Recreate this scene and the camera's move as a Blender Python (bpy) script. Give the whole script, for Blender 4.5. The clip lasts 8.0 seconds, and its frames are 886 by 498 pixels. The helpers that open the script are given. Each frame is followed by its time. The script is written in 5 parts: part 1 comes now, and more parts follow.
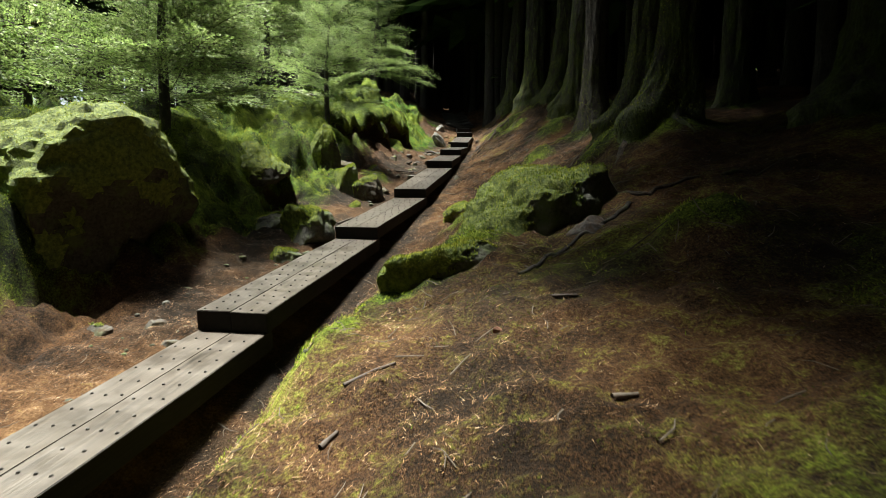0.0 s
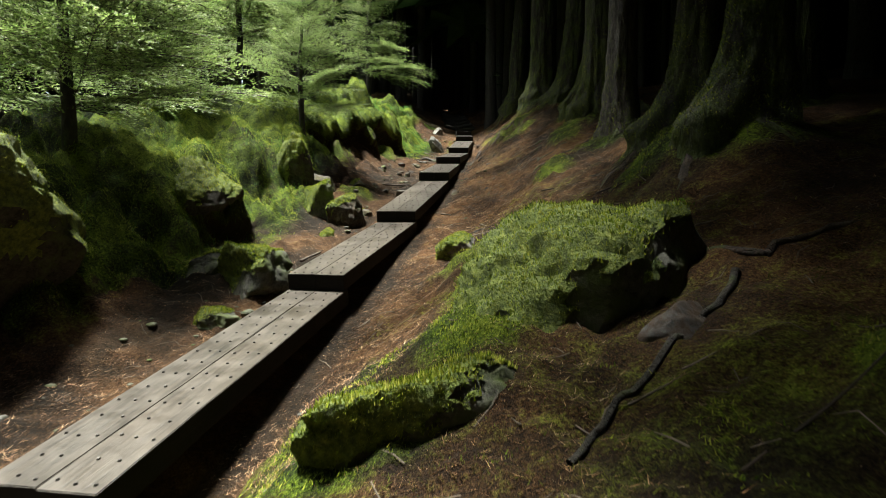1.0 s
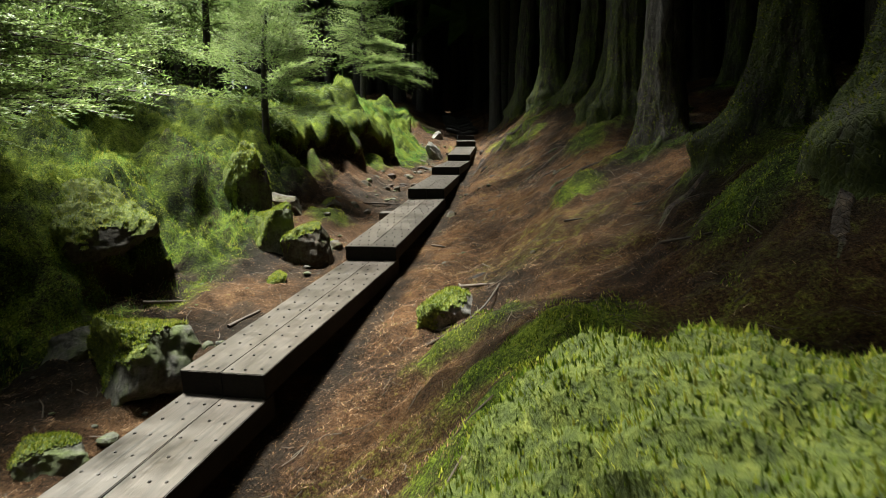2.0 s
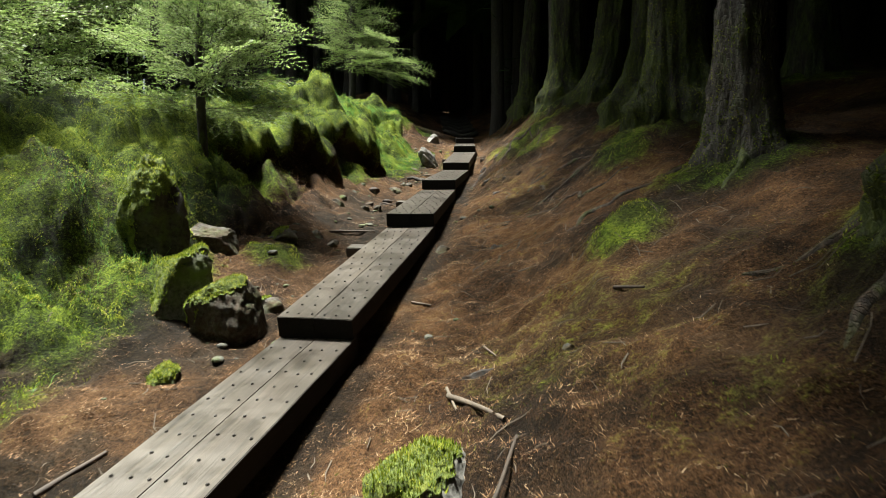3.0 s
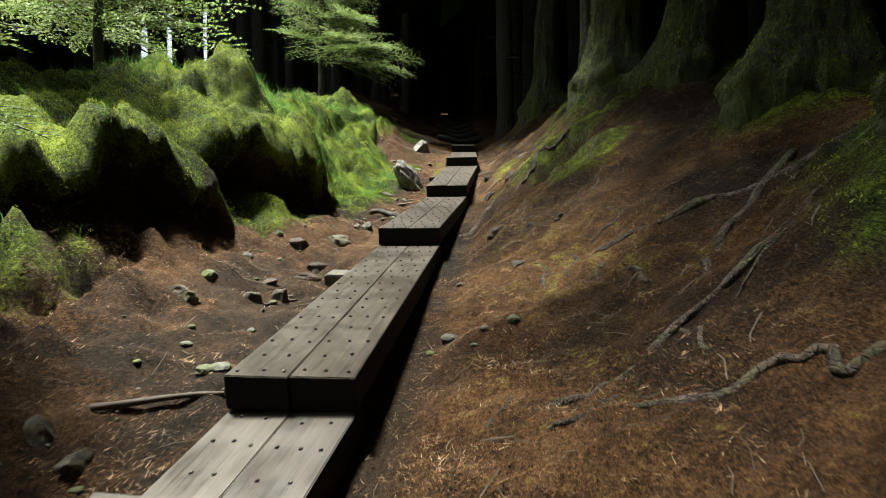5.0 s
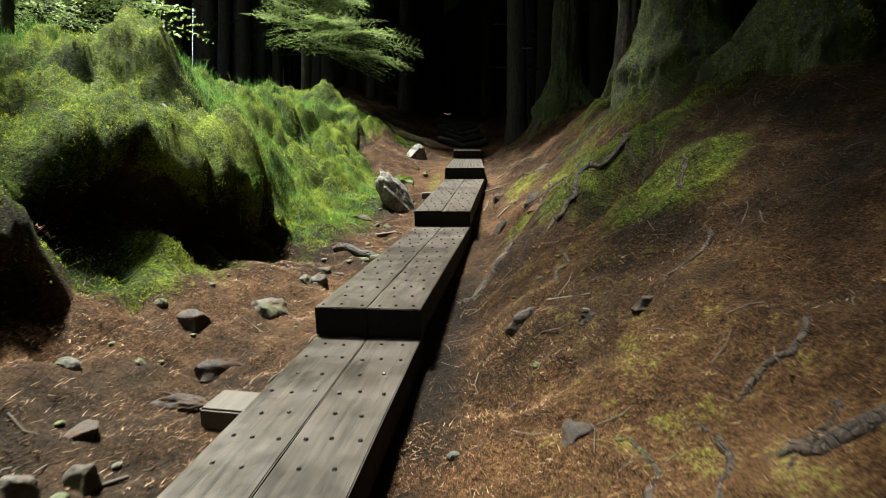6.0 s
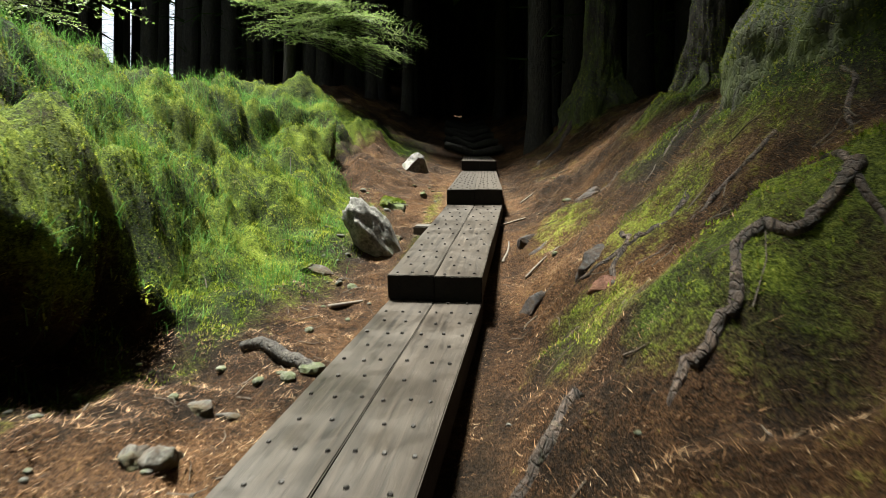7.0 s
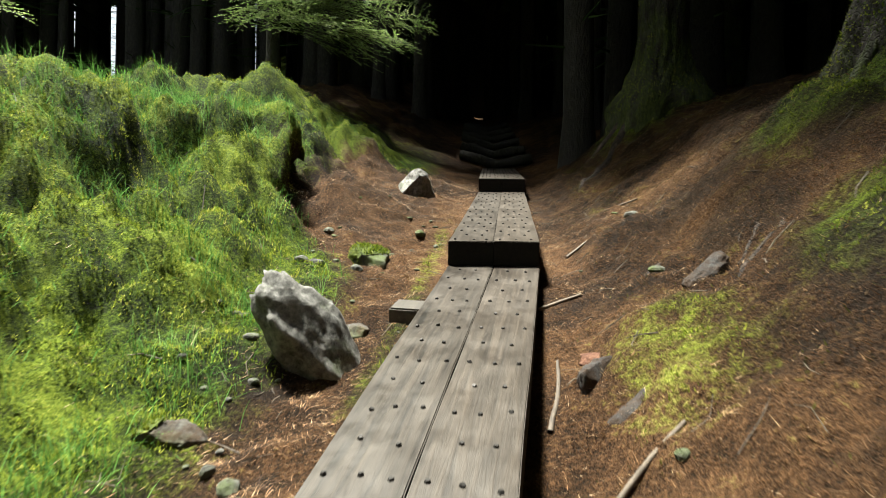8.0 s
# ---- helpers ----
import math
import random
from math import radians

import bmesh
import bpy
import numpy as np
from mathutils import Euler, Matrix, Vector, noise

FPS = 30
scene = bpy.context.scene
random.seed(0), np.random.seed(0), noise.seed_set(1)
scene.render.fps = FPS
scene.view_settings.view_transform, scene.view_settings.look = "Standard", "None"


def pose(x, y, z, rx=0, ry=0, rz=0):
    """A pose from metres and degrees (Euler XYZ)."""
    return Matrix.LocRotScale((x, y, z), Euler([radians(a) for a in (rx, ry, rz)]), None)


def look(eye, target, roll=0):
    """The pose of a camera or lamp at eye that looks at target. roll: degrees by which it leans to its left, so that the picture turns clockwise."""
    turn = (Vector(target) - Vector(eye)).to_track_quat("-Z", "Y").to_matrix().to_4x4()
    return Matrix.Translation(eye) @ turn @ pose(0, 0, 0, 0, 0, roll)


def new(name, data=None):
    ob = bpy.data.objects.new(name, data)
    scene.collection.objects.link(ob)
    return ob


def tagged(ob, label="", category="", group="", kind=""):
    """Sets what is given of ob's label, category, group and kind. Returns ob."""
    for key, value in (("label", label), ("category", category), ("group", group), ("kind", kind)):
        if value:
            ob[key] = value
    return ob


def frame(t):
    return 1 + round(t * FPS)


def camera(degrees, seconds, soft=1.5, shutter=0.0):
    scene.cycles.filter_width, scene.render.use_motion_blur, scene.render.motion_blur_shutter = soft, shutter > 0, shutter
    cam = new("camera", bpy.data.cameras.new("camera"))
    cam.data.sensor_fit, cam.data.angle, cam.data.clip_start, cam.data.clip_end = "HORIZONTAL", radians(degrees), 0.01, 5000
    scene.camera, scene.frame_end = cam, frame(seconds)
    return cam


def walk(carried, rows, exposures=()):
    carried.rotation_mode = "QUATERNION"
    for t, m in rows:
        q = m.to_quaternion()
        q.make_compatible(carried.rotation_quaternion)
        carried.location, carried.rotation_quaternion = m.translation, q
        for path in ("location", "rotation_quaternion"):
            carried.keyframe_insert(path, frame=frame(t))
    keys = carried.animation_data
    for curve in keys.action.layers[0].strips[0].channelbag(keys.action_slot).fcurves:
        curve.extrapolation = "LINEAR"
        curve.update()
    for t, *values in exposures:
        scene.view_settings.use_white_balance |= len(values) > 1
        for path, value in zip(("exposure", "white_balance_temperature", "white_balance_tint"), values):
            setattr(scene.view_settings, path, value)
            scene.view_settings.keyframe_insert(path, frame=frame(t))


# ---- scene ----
cam = camera(75.0, 8.0, soft=0.7, shutter=0.15)
PATH = [
    (0, (0.257, 0.064, -0.145), (0.227, 2.063, -0.202), 1.1),
    (0.5, (0.29, 0.865, 0.039), (0.256, 2.864, -0.018), 0.9),
    (1, (0.321, 1.652, 0.217), (0.282, 3.651, 0.162), 0.4),
    (2.5, (0.461, 4.111, 0.755), (0.402, 6.11, 0.706), 0.2),
    (3, (0.483, 4.983, 0.946), (0.424, 6.982, 0.896), 0.2),
    (3.5, (0.511, 5.86, 1.129), (0.45, 7.859, 1.083), 0.2),
    (4, (0.556, 6.737, 1.315), (0.491, 8.736, 1.269), 0.3),
    (4.5, (0.583, 7.68, 1.45), (0.51, 9.678, 1.412), -0.6),
    (6, (0.611, 10.442, 1.984), (0.526, 12.44, 1.948), 0.3),
    (6.5, (0.612, 11.435, 2.164), (0.51, 13.432, 2.136), 0.5),
    (7, (0.615, 12.392, 2.372), (0.49, 14.388, 2.347), 0.7),
    (7.5, (0.612, 13.349, 2.583), (0.455, 15.343, 2.559), 0.9),
    (8, (0.613, 14.278, 2.794), (0.41, 16.267, 2.775), 0.9),
]
EXPOSURE = 2.35
walk(cam, [(t, look(eye, target, roll)) for t, eye, target, roll in PATH], exposures=((0.0, EXPOSURE, 6600, 2), (8.0, EXPOSURE, 6600, 2)))

# ---------------------------------------------------------------- light
SUN_FROM = Vector((-0.27, 0.11, 0.95)).normalized()
world = bpy.data.worlds.new("sky")
scene.world = world
world.use_nodes = True
wt = world.node_tree
sky = wt.nodes.new("ShaderNodeTexSky")
sky.sky_type = "NISHITA"
sky.sun_disc = False
sky.sun_elevation = math.asin(SUN_FROM.z)
sky.sun_rotation = math.atan2(SUN_FROM.x, SUN_FROM.y)
sky.dust_density = 4.0
sky.ozone_density = 0.3
pale = wt.nodes.new("ShaderNodeHueSaturation")
pale.inputs["Saturation"].default_value = 0.45
wt.links.new(sky.outputs[0], pale.inputs["Color"])
wt.links.new(pale.outputs[0], wt.nodes["Background"].inputs["Color"])
wt.nodes["Background"].inputs["Strength"].default_value = 0.05
sun_data = bpy.data.lights.new("sun", "SUN")
sun_data.energy = 5.0
sun_data.angle = radians(9.0)
sun_data.color = (1.0, 0.97, 0.91)
sun = new("sun", sun_data)
sun.matrix_world = look(SUN_FROM * 40, (0, 0, 0))


# ---------------------------------------------------------------- materials
def link(nt, a, b):
    nt.links.new(a, b)


def ramp(nt, fac, stops):
    n = nt.nodes.new("ShaderNodeValToRGB")
    n.color_ramp.elements[0].position, n.color_ramp.elements[0].color = stops[0][0], (*stops[0][1], 1)
    n.color_ramp.elements[1].position, n.color_ramp.elements[1].color = stops[-1][0], (*stops[-1][1], 1)
    for p, c in stops[1:-1]:
        e = n.color_ramp.elements.new(p)
        e.color = (*c, 1)
    link(nt, fac, n.inputs[0])
    return n.outputs[0]


def noise_tex(nt, scale, detail=4.0, rough=0.6, coord=None, dist=0.0):
    n = nt.nodes.new("ShaderNodeTexNoise")
    n.inputs["Scale"].default_value, n.inputs["Detail"].default_value = scale, detail
    n.inputs["Roughness"].default_value, n.inputs["Distortion"].default_value = rough, dist
    if coord is not None:
        link(nt, coord, n.inputs["Vector"])
    return n.outputs["Fac"]


def mixed(nt, fac, a, b, kind="MIX"):
    n = nt.nodes.new("ShaderNodeMix")
    n.data_type, n.blend_type = "RGBA", kind
    for src, k in ((fac, 0), (a, 6), (b, 7)):
        if hasattr(src, "links"):
            link(nt, src, n.inputs[k])
        elif k == 0:
            n.inputs[0].default_value = src
        else:
            n.inputs[k].default_value = (*src, 1)
    return n.outputs[2]


def sums(nt, op, a, b, c=None, clamp=False):
    n = nt.nodes.new("ShaderNodeMath")
    n.operation, n.use_clamp = op, clamp
    for src, k in ((a, 0), (b, 1), (c, 2)):
        if src is None:
            continue
        if hasattr(src, "links"):
            link(nt, src, n.inputs[k])
        else:
            n.inputs[k].default_value = src
    return n.outputs[0]


def base(name):
    m = bpy.data.materials.new(name)
    m.use_nodes = True
    nt = m.node_tree
    co = nt.nodes.new("ShaderNodeTexCoord")
    return m, nt, nt.nodes["Principled BSDF"], co


def bump(nt, bsdf, height, strength, distance):
    b = nt.nodes.new("ShaderNodeBump")
    b.inputs["Strength"].default_value, b.inputs["Distance"].default_value = strength, distance
    link(nt, height, b.inputs["Height"])
    link(nt, b.outputs[0], bsdf.inputs["Normal"])


LITTER = [(0.30, (0.012, 0.007, 0.004)), (0.44, (0.054, 0.027, 0.012)), (0.60, (0.135, 0.070, 0.031)), (0.78, (0.26, 0.165, 0.085))]
NEEDLES = [(0.10, (0.020, 0.010, 0.005)), (0.40, (0.125, 0.062, 0.027)), (0.70, (0.26, 0.145, 0.066)), (0.92, (0.44, 0.32, 0.20))]
MOSS = [(0.30, (0.007, 0.013, 0.002)), (0.44, (0.046, 0.074, 0.006)), (0.58, (0.150, 0.200, 0.017)), (0.74, (0.31, 0.35, 0.055))]


def ground_material():
    m, nt, bsdf, co = base("forest_floor")
    g = co.outputs["Object"]
    fine, mid, wide = noise_tex(nt, 55, 5, 0.7, g), noise_tex(nt, 9, 4, 0.6, g), noise_tex(nt, 1.3, 3, 0.5, g)
    bits = noise_tex(nt, 170, 2, 0.6, g, 0.8)
    tone = sums(nt, "ADD", sums(nt, "MULTIPLY", fine, 0.34), sums(nt, "MULTIPLY", mid, 0.22))
    tone = sums(nt, "ADD", tone, sums(nt, "MULTIPLY", bits, 0.34))
    tone = sums(nt, "ADD", tone, sums(nt, "MULTIPLY_ADD", wide, 0.4, -0.20))
    tone = sums(nt, "MULTIPLY_ADD", tone, 1.8, -0.38)
    litter = ramp(nt, tone, LITTER)
    moss = ramp(nt, tone, MOSS)
    at = nt.nodes.new("ShaderNodeAttribute")
    at.attribute_name = "moss"
    edge = sums(nt, "ADD", at.outputs["Fac"], sums(nt, "MULTIPLY", sums(nt, "SUBTRACT", sums(nt, "MULTIPLY_ADD", fine, 0.5, sums(nt, "MULTIPLY", mid, 0.5)), 0.5), 2.4))
    edge = sums(nt, "MULTIPLY_ADD", edge, 1.7, -0.45, clamp=True)
    # dark earth colour; in the hollows it also carries their shade
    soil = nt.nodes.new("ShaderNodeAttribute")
    soil.attribute_name = "earth_shade"
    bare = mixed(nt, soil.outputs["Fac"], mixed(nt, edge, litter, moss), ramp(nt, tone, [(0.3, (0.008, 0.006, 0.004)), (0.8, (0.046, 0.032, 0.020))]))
    link(nt, bare, bsdf.inputs["Base Color"])
    bsdf.inputs["Roughness"].default_value = 0.85
    bsdf.inputs["Specular IOR Level"].default_value = 0.12
    bump(nt, bsdf, sums(nt, "ADD", sums(nt, "ADD", fine, mid), sums(nt, "MULTIPLY", bits, 0.5)), 1.0, 0.035)
    return m


def leaf_material(name, stops, glow=0.35, rough=0.8, shine=0.0, soft=0.5, spread_by=0.55):
    """Thin green or dry blades: diffuse with light passing through."""
    m, nt, bsdf, co = base(name)
    geo = nt.nodes.new("ShaderNodeNewGeometry")
    wide = noise_tex(nt, 3.0, 4, 0.65, geo.outputs["Position"])
    tone = sums(nt, "ADD", sums(nt, "MULTIPLY", geo.outputs["Random Per Island"], spread_by), sums(nt, "MULTIPLY_ADD", wide, 1.3, -0.15 - spread_by / 2))
    col = ramp(nt, tone, stops)
    link(nt, col, bsdf.inputs["Base Color"])
    bsdf.inputs["Roughness"].default_value = rough
    bsdf.inputs["Specular IOR Level"].default_value = shine
    # shading normals are bent upwards so that blades catch more overhead light
    turned = nt.nodes.new("ShaderNodeVectorMath")
    turned.operation = "SCALE"
    turned.inputs["Scale"].default_value = 1 - soft
    link(nt, geo.outputs["Normal"], turned.inputs[0])
    up = nt.nodes.new("ShaderNodeVectorMath")
    up.inputs[1].default_value = (0, 0, soft)
    link(nt, turned.outputs[0], up.inputs[0])
    unit = nt.nodes.new("ShaderNodeVectorMath")
    unit.operation = "NORMALIZE"
    link(nt, up.outputs[0], unit.inputs[0])
    link(nt, unit.outputs[0], bsdf.inputs["Normal"])
    tr = nt.nodes.new("ShaderNodeBsdfTranslucent")
    link(nt, col, tr.inputs["Color"])
    mx = nt.nodes.new("ShaderNodeMixShader")
    mx.inputs[0].default_value = glow
    link(nt, bsdf.outputs[0], mx.inputs[1])
    link(nt, tr.outputs[0], mx.inputs[2])
    link(nt, mx.outputs[0], nt.nodes["Material Output"].inputs["Surface"])
    return m


def rock_material(name, dark, light, moss_amount=0.4, soil=0.0):
    m, nt, bsdf, co = base(name)
    g = co.outputs["Object"]
    fine, mid = noise_tex(nt, 38, 6, 0.7, g), noise_tex(nt, 7, 5, 0.65, g, 0.6)
    tone = sums(nt, "ADD", sums(nt, "MULTIPLY", fine, 0.62), sums(nt, "MULTIPLY", mid, 0.38))
    col = ramp(nt, tone, [(0.36, dark), (0.5, tuple((a + b) / 2 for a, b in zip(dark, light))), (0.64, light)])
    film = sums(nt, "MULTIPLY_ADD", noise_tex(nt, 4.5, 5, 0.7, g), 5.0, -3.4 + 2.0 * moss_amount, clamp=True)
    col = mixed(nt, film, col, (0.07, 0.09, 0.03))
    if soil:
        dirt = sums(nt, "MULTIPLY_ADD", noise_tex(nt, 16, 5, 0.7, g), 4.0, -1.9 + soil, clamp=True)
        col = mixed(nt, sums(nt, "MULTIPLY", dirt, 0.85), col, (0.045, 0.027, 0.016))
    link(nt, col, bsdf.inputs["Base Color"])
    bsdf.inputs["Roughness"].default_value = 0.8
    bsdf.inputs["Specular IOR Level"].default_value = 0.15
    bump(nt, bsdf, tone, 0.8, 0.02)
    return m


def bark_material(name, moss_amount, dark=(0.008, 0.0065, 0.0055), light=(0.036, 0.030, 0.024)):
    m, nt, bsdf, co = base(name)
    mp = nt.nodes.new("ShaderNodeMapping")
    mp.inputs["Scale"].default_value = (1, 1, 0.45)
    link(nt, co.outputs["Object"], mp.inputs["Vector"])
    g = mp.outputs[0]
    vor = nt.nodes.new("ShaderNodeTexVoronoi")
    vor.inputs["Scale"].default_value = 26
    link(nt, g, vor.inputs["Vector"])
    fine, mid = noise_tex(nt, 45, 5, 0.7, g), noise_tex(nt, 6, 4, 0.6, g)
    tone = sums(nt, "ADD", sums(nt, "MULTIPLY", fine, 0.6), sums(nt, "MULTIPLY", vor.outputs["Distance"], 0.5))
    col = ramp(nt, tone, [(0.25, dark), (0.55, tuple(0.5 * (a + b) for a, b in zip(dark, light))), (0.75, light)])
    # cracks between the scales, and pale lichen spots
    edge = nt.nodes.new("ShaderNodeTexVoronoi")
    edge.feature = "DISTANCE_TO_EDGE"
    edge.inputs["Scale"].default_value = 48
    link(nt, g, edge.inputs["Vector"])
    crack = sums(nt, "MULTIPLY", edge.outputs["Distance"], 9.0, clamp=True)
    col = mixed(nt, sums(nt, "MULTIPLY_ADD", crack, 0.6, 0.4), tuple(c * 0.5 for c in dark), col)
    spot = sums(nt, "MULTIPLY_ADD", noise_tex(nt, 11, 4, 0.65, g, 0.5), 7.0, -4.3, clamp=True)
    col = mixed(nt, sums(nt, "MULTIPLY", spot, 0.7), col, tuple(min(0.2, c * 2.1 + 0.01) for c in light))
    sep = nt.nodes.new("ShaderNodeSeparateXYZ")
    link(nt, co.outputs["Object"], sep.inputs[0])
    low = sums(nt, "MULTIPLY_ADD", sep.outputs["Z"], -0.30, 0.30)
    film = sums(nt, "ADD", sums(nt, "MULTIPLY_ADD", mid, 4.5, -2.7 + moss_amount), low, clamp=True)
    moss = ramp(nt, fine, [(0.3, (0.012, 0.020, 0.003)), (0.7, (0.085, 0.110, 0.014))])
    link(nt, mixed(nt, film, col, moss), bsdf.inputs["Base Color"])
    bsdf.inputs["Roughness"].default_value = 0.85
    bump(nt, bsdf, sums(nt, "ADD", sums(nt, "ADD", tone, mid), sums(nt, "MULTIPLY", crack, 0.25)), 1.0, 0.03)
    return m


def wood_material(name, dark, light, rough=0.5):
    m, nt, bsdf, co = base(name)
    info = nt.nodes.new("ShaderNodeObjectInfo")
    mp = nt.nodes.new("ShaderNodeMapping")
    mp.inputs["Scale"].default_value = (28, 1.6, 28)
    link(nt, co.outputs["Object"], mp.inputs["Vector"])
    off = nt.nodes.new("ShaderNodeCombineXYZ")
    link(nt, sums(nt, "MULTIPLY", info.outputs["Random"], 40.0), off.inputs[1])
    link(nt, off.outputs[0], mp.inputs["Location"])
    grain = noise_tex(nt, 1.6, 5, 0.65, mp.outputs[0], 0.5)
    stain = noise_tex(nt, 4.2, 5, 0.7, co.outputs["Object"])
    tone = sums(nt, "ADD", sums(nt, "MULTIPLY", grain, 0.62), sums(nt, "MULTIPLY", stain, 0.38))
    tone = sums(nt, "ADD", tone, sums(nt, "MULTIPLY_ADD", info.outputs["Random"], 0.12, -0.06))
    col = ramp(nt, tone, [(0.3, dark), (0.52, tuple(0.5 * (a + b) for a, b in zip(dark, light))), (0.7, light)])
    link(nt, col, bsdf.inputs["Base Color"])
    rr = sums(nt, "MULTIPLY_ADD", stain, 0.5, rough - 0.25)
    link(nt, rr, bsdf.inputs["Roughness"])
    bump(nt, bsdf, grain, 0.5, 0.005)
    return m


M_GROUND = ground_material()
M_MOSS = leaf_material("moss_blades", [(0.1, (0.024, 0.042, 0.006)), (0.42, (0.105, 0.155, 0.018)), (0.7, (0.25, 0.285, 0.035)), (0.95, (0.38, 0.37, 0.085))], 0.3, soft=0.3, spread_by=0.7)
M_TURF, _nt, _b, _c = base("moss_turf")
link(_nt, ramp(_nt, noise_tex(_nt, 30, 5, 0.7, _c.outputs["Object"]), [(0.3, (0.02, 0.03, 0.005)), (0.5, (0.080, 0.108, 0.014)), (0.7, (0.17, 0.19, 0.03))]), _b.inputs["Base Color"])
_b.inputs["Roughness"].default_value = 0.9
bump(_nt, _b, noise_tex(_nt, 60, 4, 0.7, _c.outputs["Object"]), 1.0, 0.02)
M_GRASS = leaf_material("grass_blades", [(0.1, (0.020, 0.060, 0.008)), (0.45, (0.070, 0.165, 0.034)), (0.8, (0.145, 0.265, 0.070)), (0.95, (0.23, 0.33, 0.10)), (1.0, (0.40, 0.36, 0.20))], 0.4)
M_OLIVE = leaf_material("olive_moss", [(0.15, (0.030, 0.034, 0.008)), (0.5, (0.060, 0.068, 0.014)), (0.8, (0.10, 0.105, 0.024)), (0.97, (0.17, 0.155, 0.05))], 0.25)
M_NEEDLE = leaf_material("dry_needles", NEEDLES, 0.1, 0.55, 0.25, spread_by=0.8)
M_SPRUCE = leaf_material("spruce_needles", [(0.15, (0.065, 0.112, 0.024)), (0.5, (0.18, 0.262, 0.070)), (0.8, (0.30, 0.38, 0.135)), (0.97, (0.45, 0.49, 0.26))], 0.5, 0.45, 0.25, 0.4)
# crown needles: near-black copy with the canopy's shade put into the colour
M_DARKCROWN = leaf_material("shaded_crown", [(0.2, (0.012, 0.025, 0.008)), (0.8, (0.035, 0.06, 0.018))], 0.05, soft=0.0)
M_ROCK = rock_material("mossy_rock", (0.024, 0.024, 0.021), (0.135, 0.132, 0.115), 0.6)
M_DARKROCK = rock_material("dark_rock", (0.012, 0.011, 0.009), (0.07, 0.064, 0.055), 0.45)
M_PALE = rock_material("pale_quartz_rock", (0.022, 0.022, 0.020), (0.15, 0.146, 0.130), 0.5, 0.45)
M_GREY = rock_material("bare_grey_rock", (0.010, 0.010, 0.011), (0.085, 0.084, 0.084), 0.0, 0.5)
M_RED = rock_material("reddish_rock", (0.05, 0.022, 0.014), (0.17, 0.085, 0.055), 0.0)
M_QUARTZ = rock_material("white_quartz_rock", (0.035, 0.034, 0.032), (0.24, 0.231, 0.213), 0.35)
M_BARK = bark_material("mossy_bark", 0.85)
M_BARK_DRY = bark_material("grey_bark", 0.2, (0.012, 0.010, 0.008), (0.075, 0.064, 0.054))
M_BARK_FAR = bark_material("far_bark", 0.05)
M_ROOT = bark_material("root_bark", 0.45, (0.010, 0.007, 0.005), (0.085, 0.056, 0.040))
M_TWIG = wood_material("twig_bark", (0.012, 0.008, 0.006), (0.060, 0.042, 0.030), 0.8)
M_DRYWOOD = wood_material("dry_pale_wood", (0.04, 0.030, 0.022), (0.17, 0.135, 0.10), 0.8)
M_PLANK = wood_material("weathered_plank", (0.009, 0.0072, 0.0055), (0.076, 0.060, 0.046), 0.40)
# plank sides and ends: dark timber with their shade put into the colour
M_PLANK_SHADE = wood_material("shaded_timber", (0.004, 0.0035, 0.003), (0.015, 0.012, 0.010), 0.8)
M_BEARER = wood_material("bearer_wood", (0.02, 0.016, 0.012), (0.07, 0.058, 0.044), 0.7)
M_PLANK_SHADE.node_tree.nodes["Principled BSDF"].inputs["Specular IOR Level"].default_value = 0.15
M_STUD, _nt, _b, _c = base("iron_stud")
_b.inputs["Base Color"].default_value, _b.inputs["Metallic"].default_value, _b.inputs["Roughness"].default_value = (0.03, 0.027, 0.025, 1), 0.6, 0.6


# ---------------------------------------------------------------- building helpers
RNG = np.random.default_rng(7)


def mesh_of(name, verts, faces, material, smooth=False):
    """A mesh from an array of vertices and an array of triangles or quads."""
    verts, faces = np.asarray(verts, np.float32), np.asarray(faces, np.int32)
    k = faces.shape[1]
    me = bpy.data.meshes.new(name)
    me.vertices.add(len(verts))
    me.vertices.foreach_set("co", verts.ravel())
    me.loops.add(faces.size)
    me.loops.foreach_set("vertex_index", faces.ravel())
    me.polygons.add(len(faces))
    me.polygons.foreach_set("loop_start", np.arange(0, faces.size, k, dtype=np.int32))
    me.polygons.foreach_set("use_smooth", np.full(len(faces), smooth))
    me.update(calc_edges=True)
    me.materials.append(material)
    return me


def child(ob, parent):
    ob.parent = parent
    return ob


def part(name, bm, material, parent, label="", smooth=False):
    """Links a bmesh as one mesh object under a thing or a part."""
    me = bpy.data.meshes.new(name)
    bm.to_mesh(me)
    bm.free()
    for p in me.polygons:
        p.use_smooth = smooth
    me.materials.append(material)
    ob = new(name, me)
    ob.parent = parent
    return tagged(ob, label)


def vnoise(x, y, seed=0.0):
    """Smooth value noise on arrays, 0 to 1."""
    xi, yi = np.floor(x), np.floor(y)
    fx, fy = x - xi, y - yi
    fx, fy = fx * fx * (3 - 2 * fx), fy * fy * (3 - 2 * fy)

    def h(a, b):
        v = np.sin(a * 127.1 + b * 311.7 + seed * 74.7) * 43758.5453
        return v - np.floor(v)

    top = h(xi, yi) * (1 - fx) + h(xi + 1, yi) * fx
    low = h(xi, yi + 1) * (1 - fx) + h(xi + 1, yi + 1) * fx
    return top * (1 - fy) + low * fy


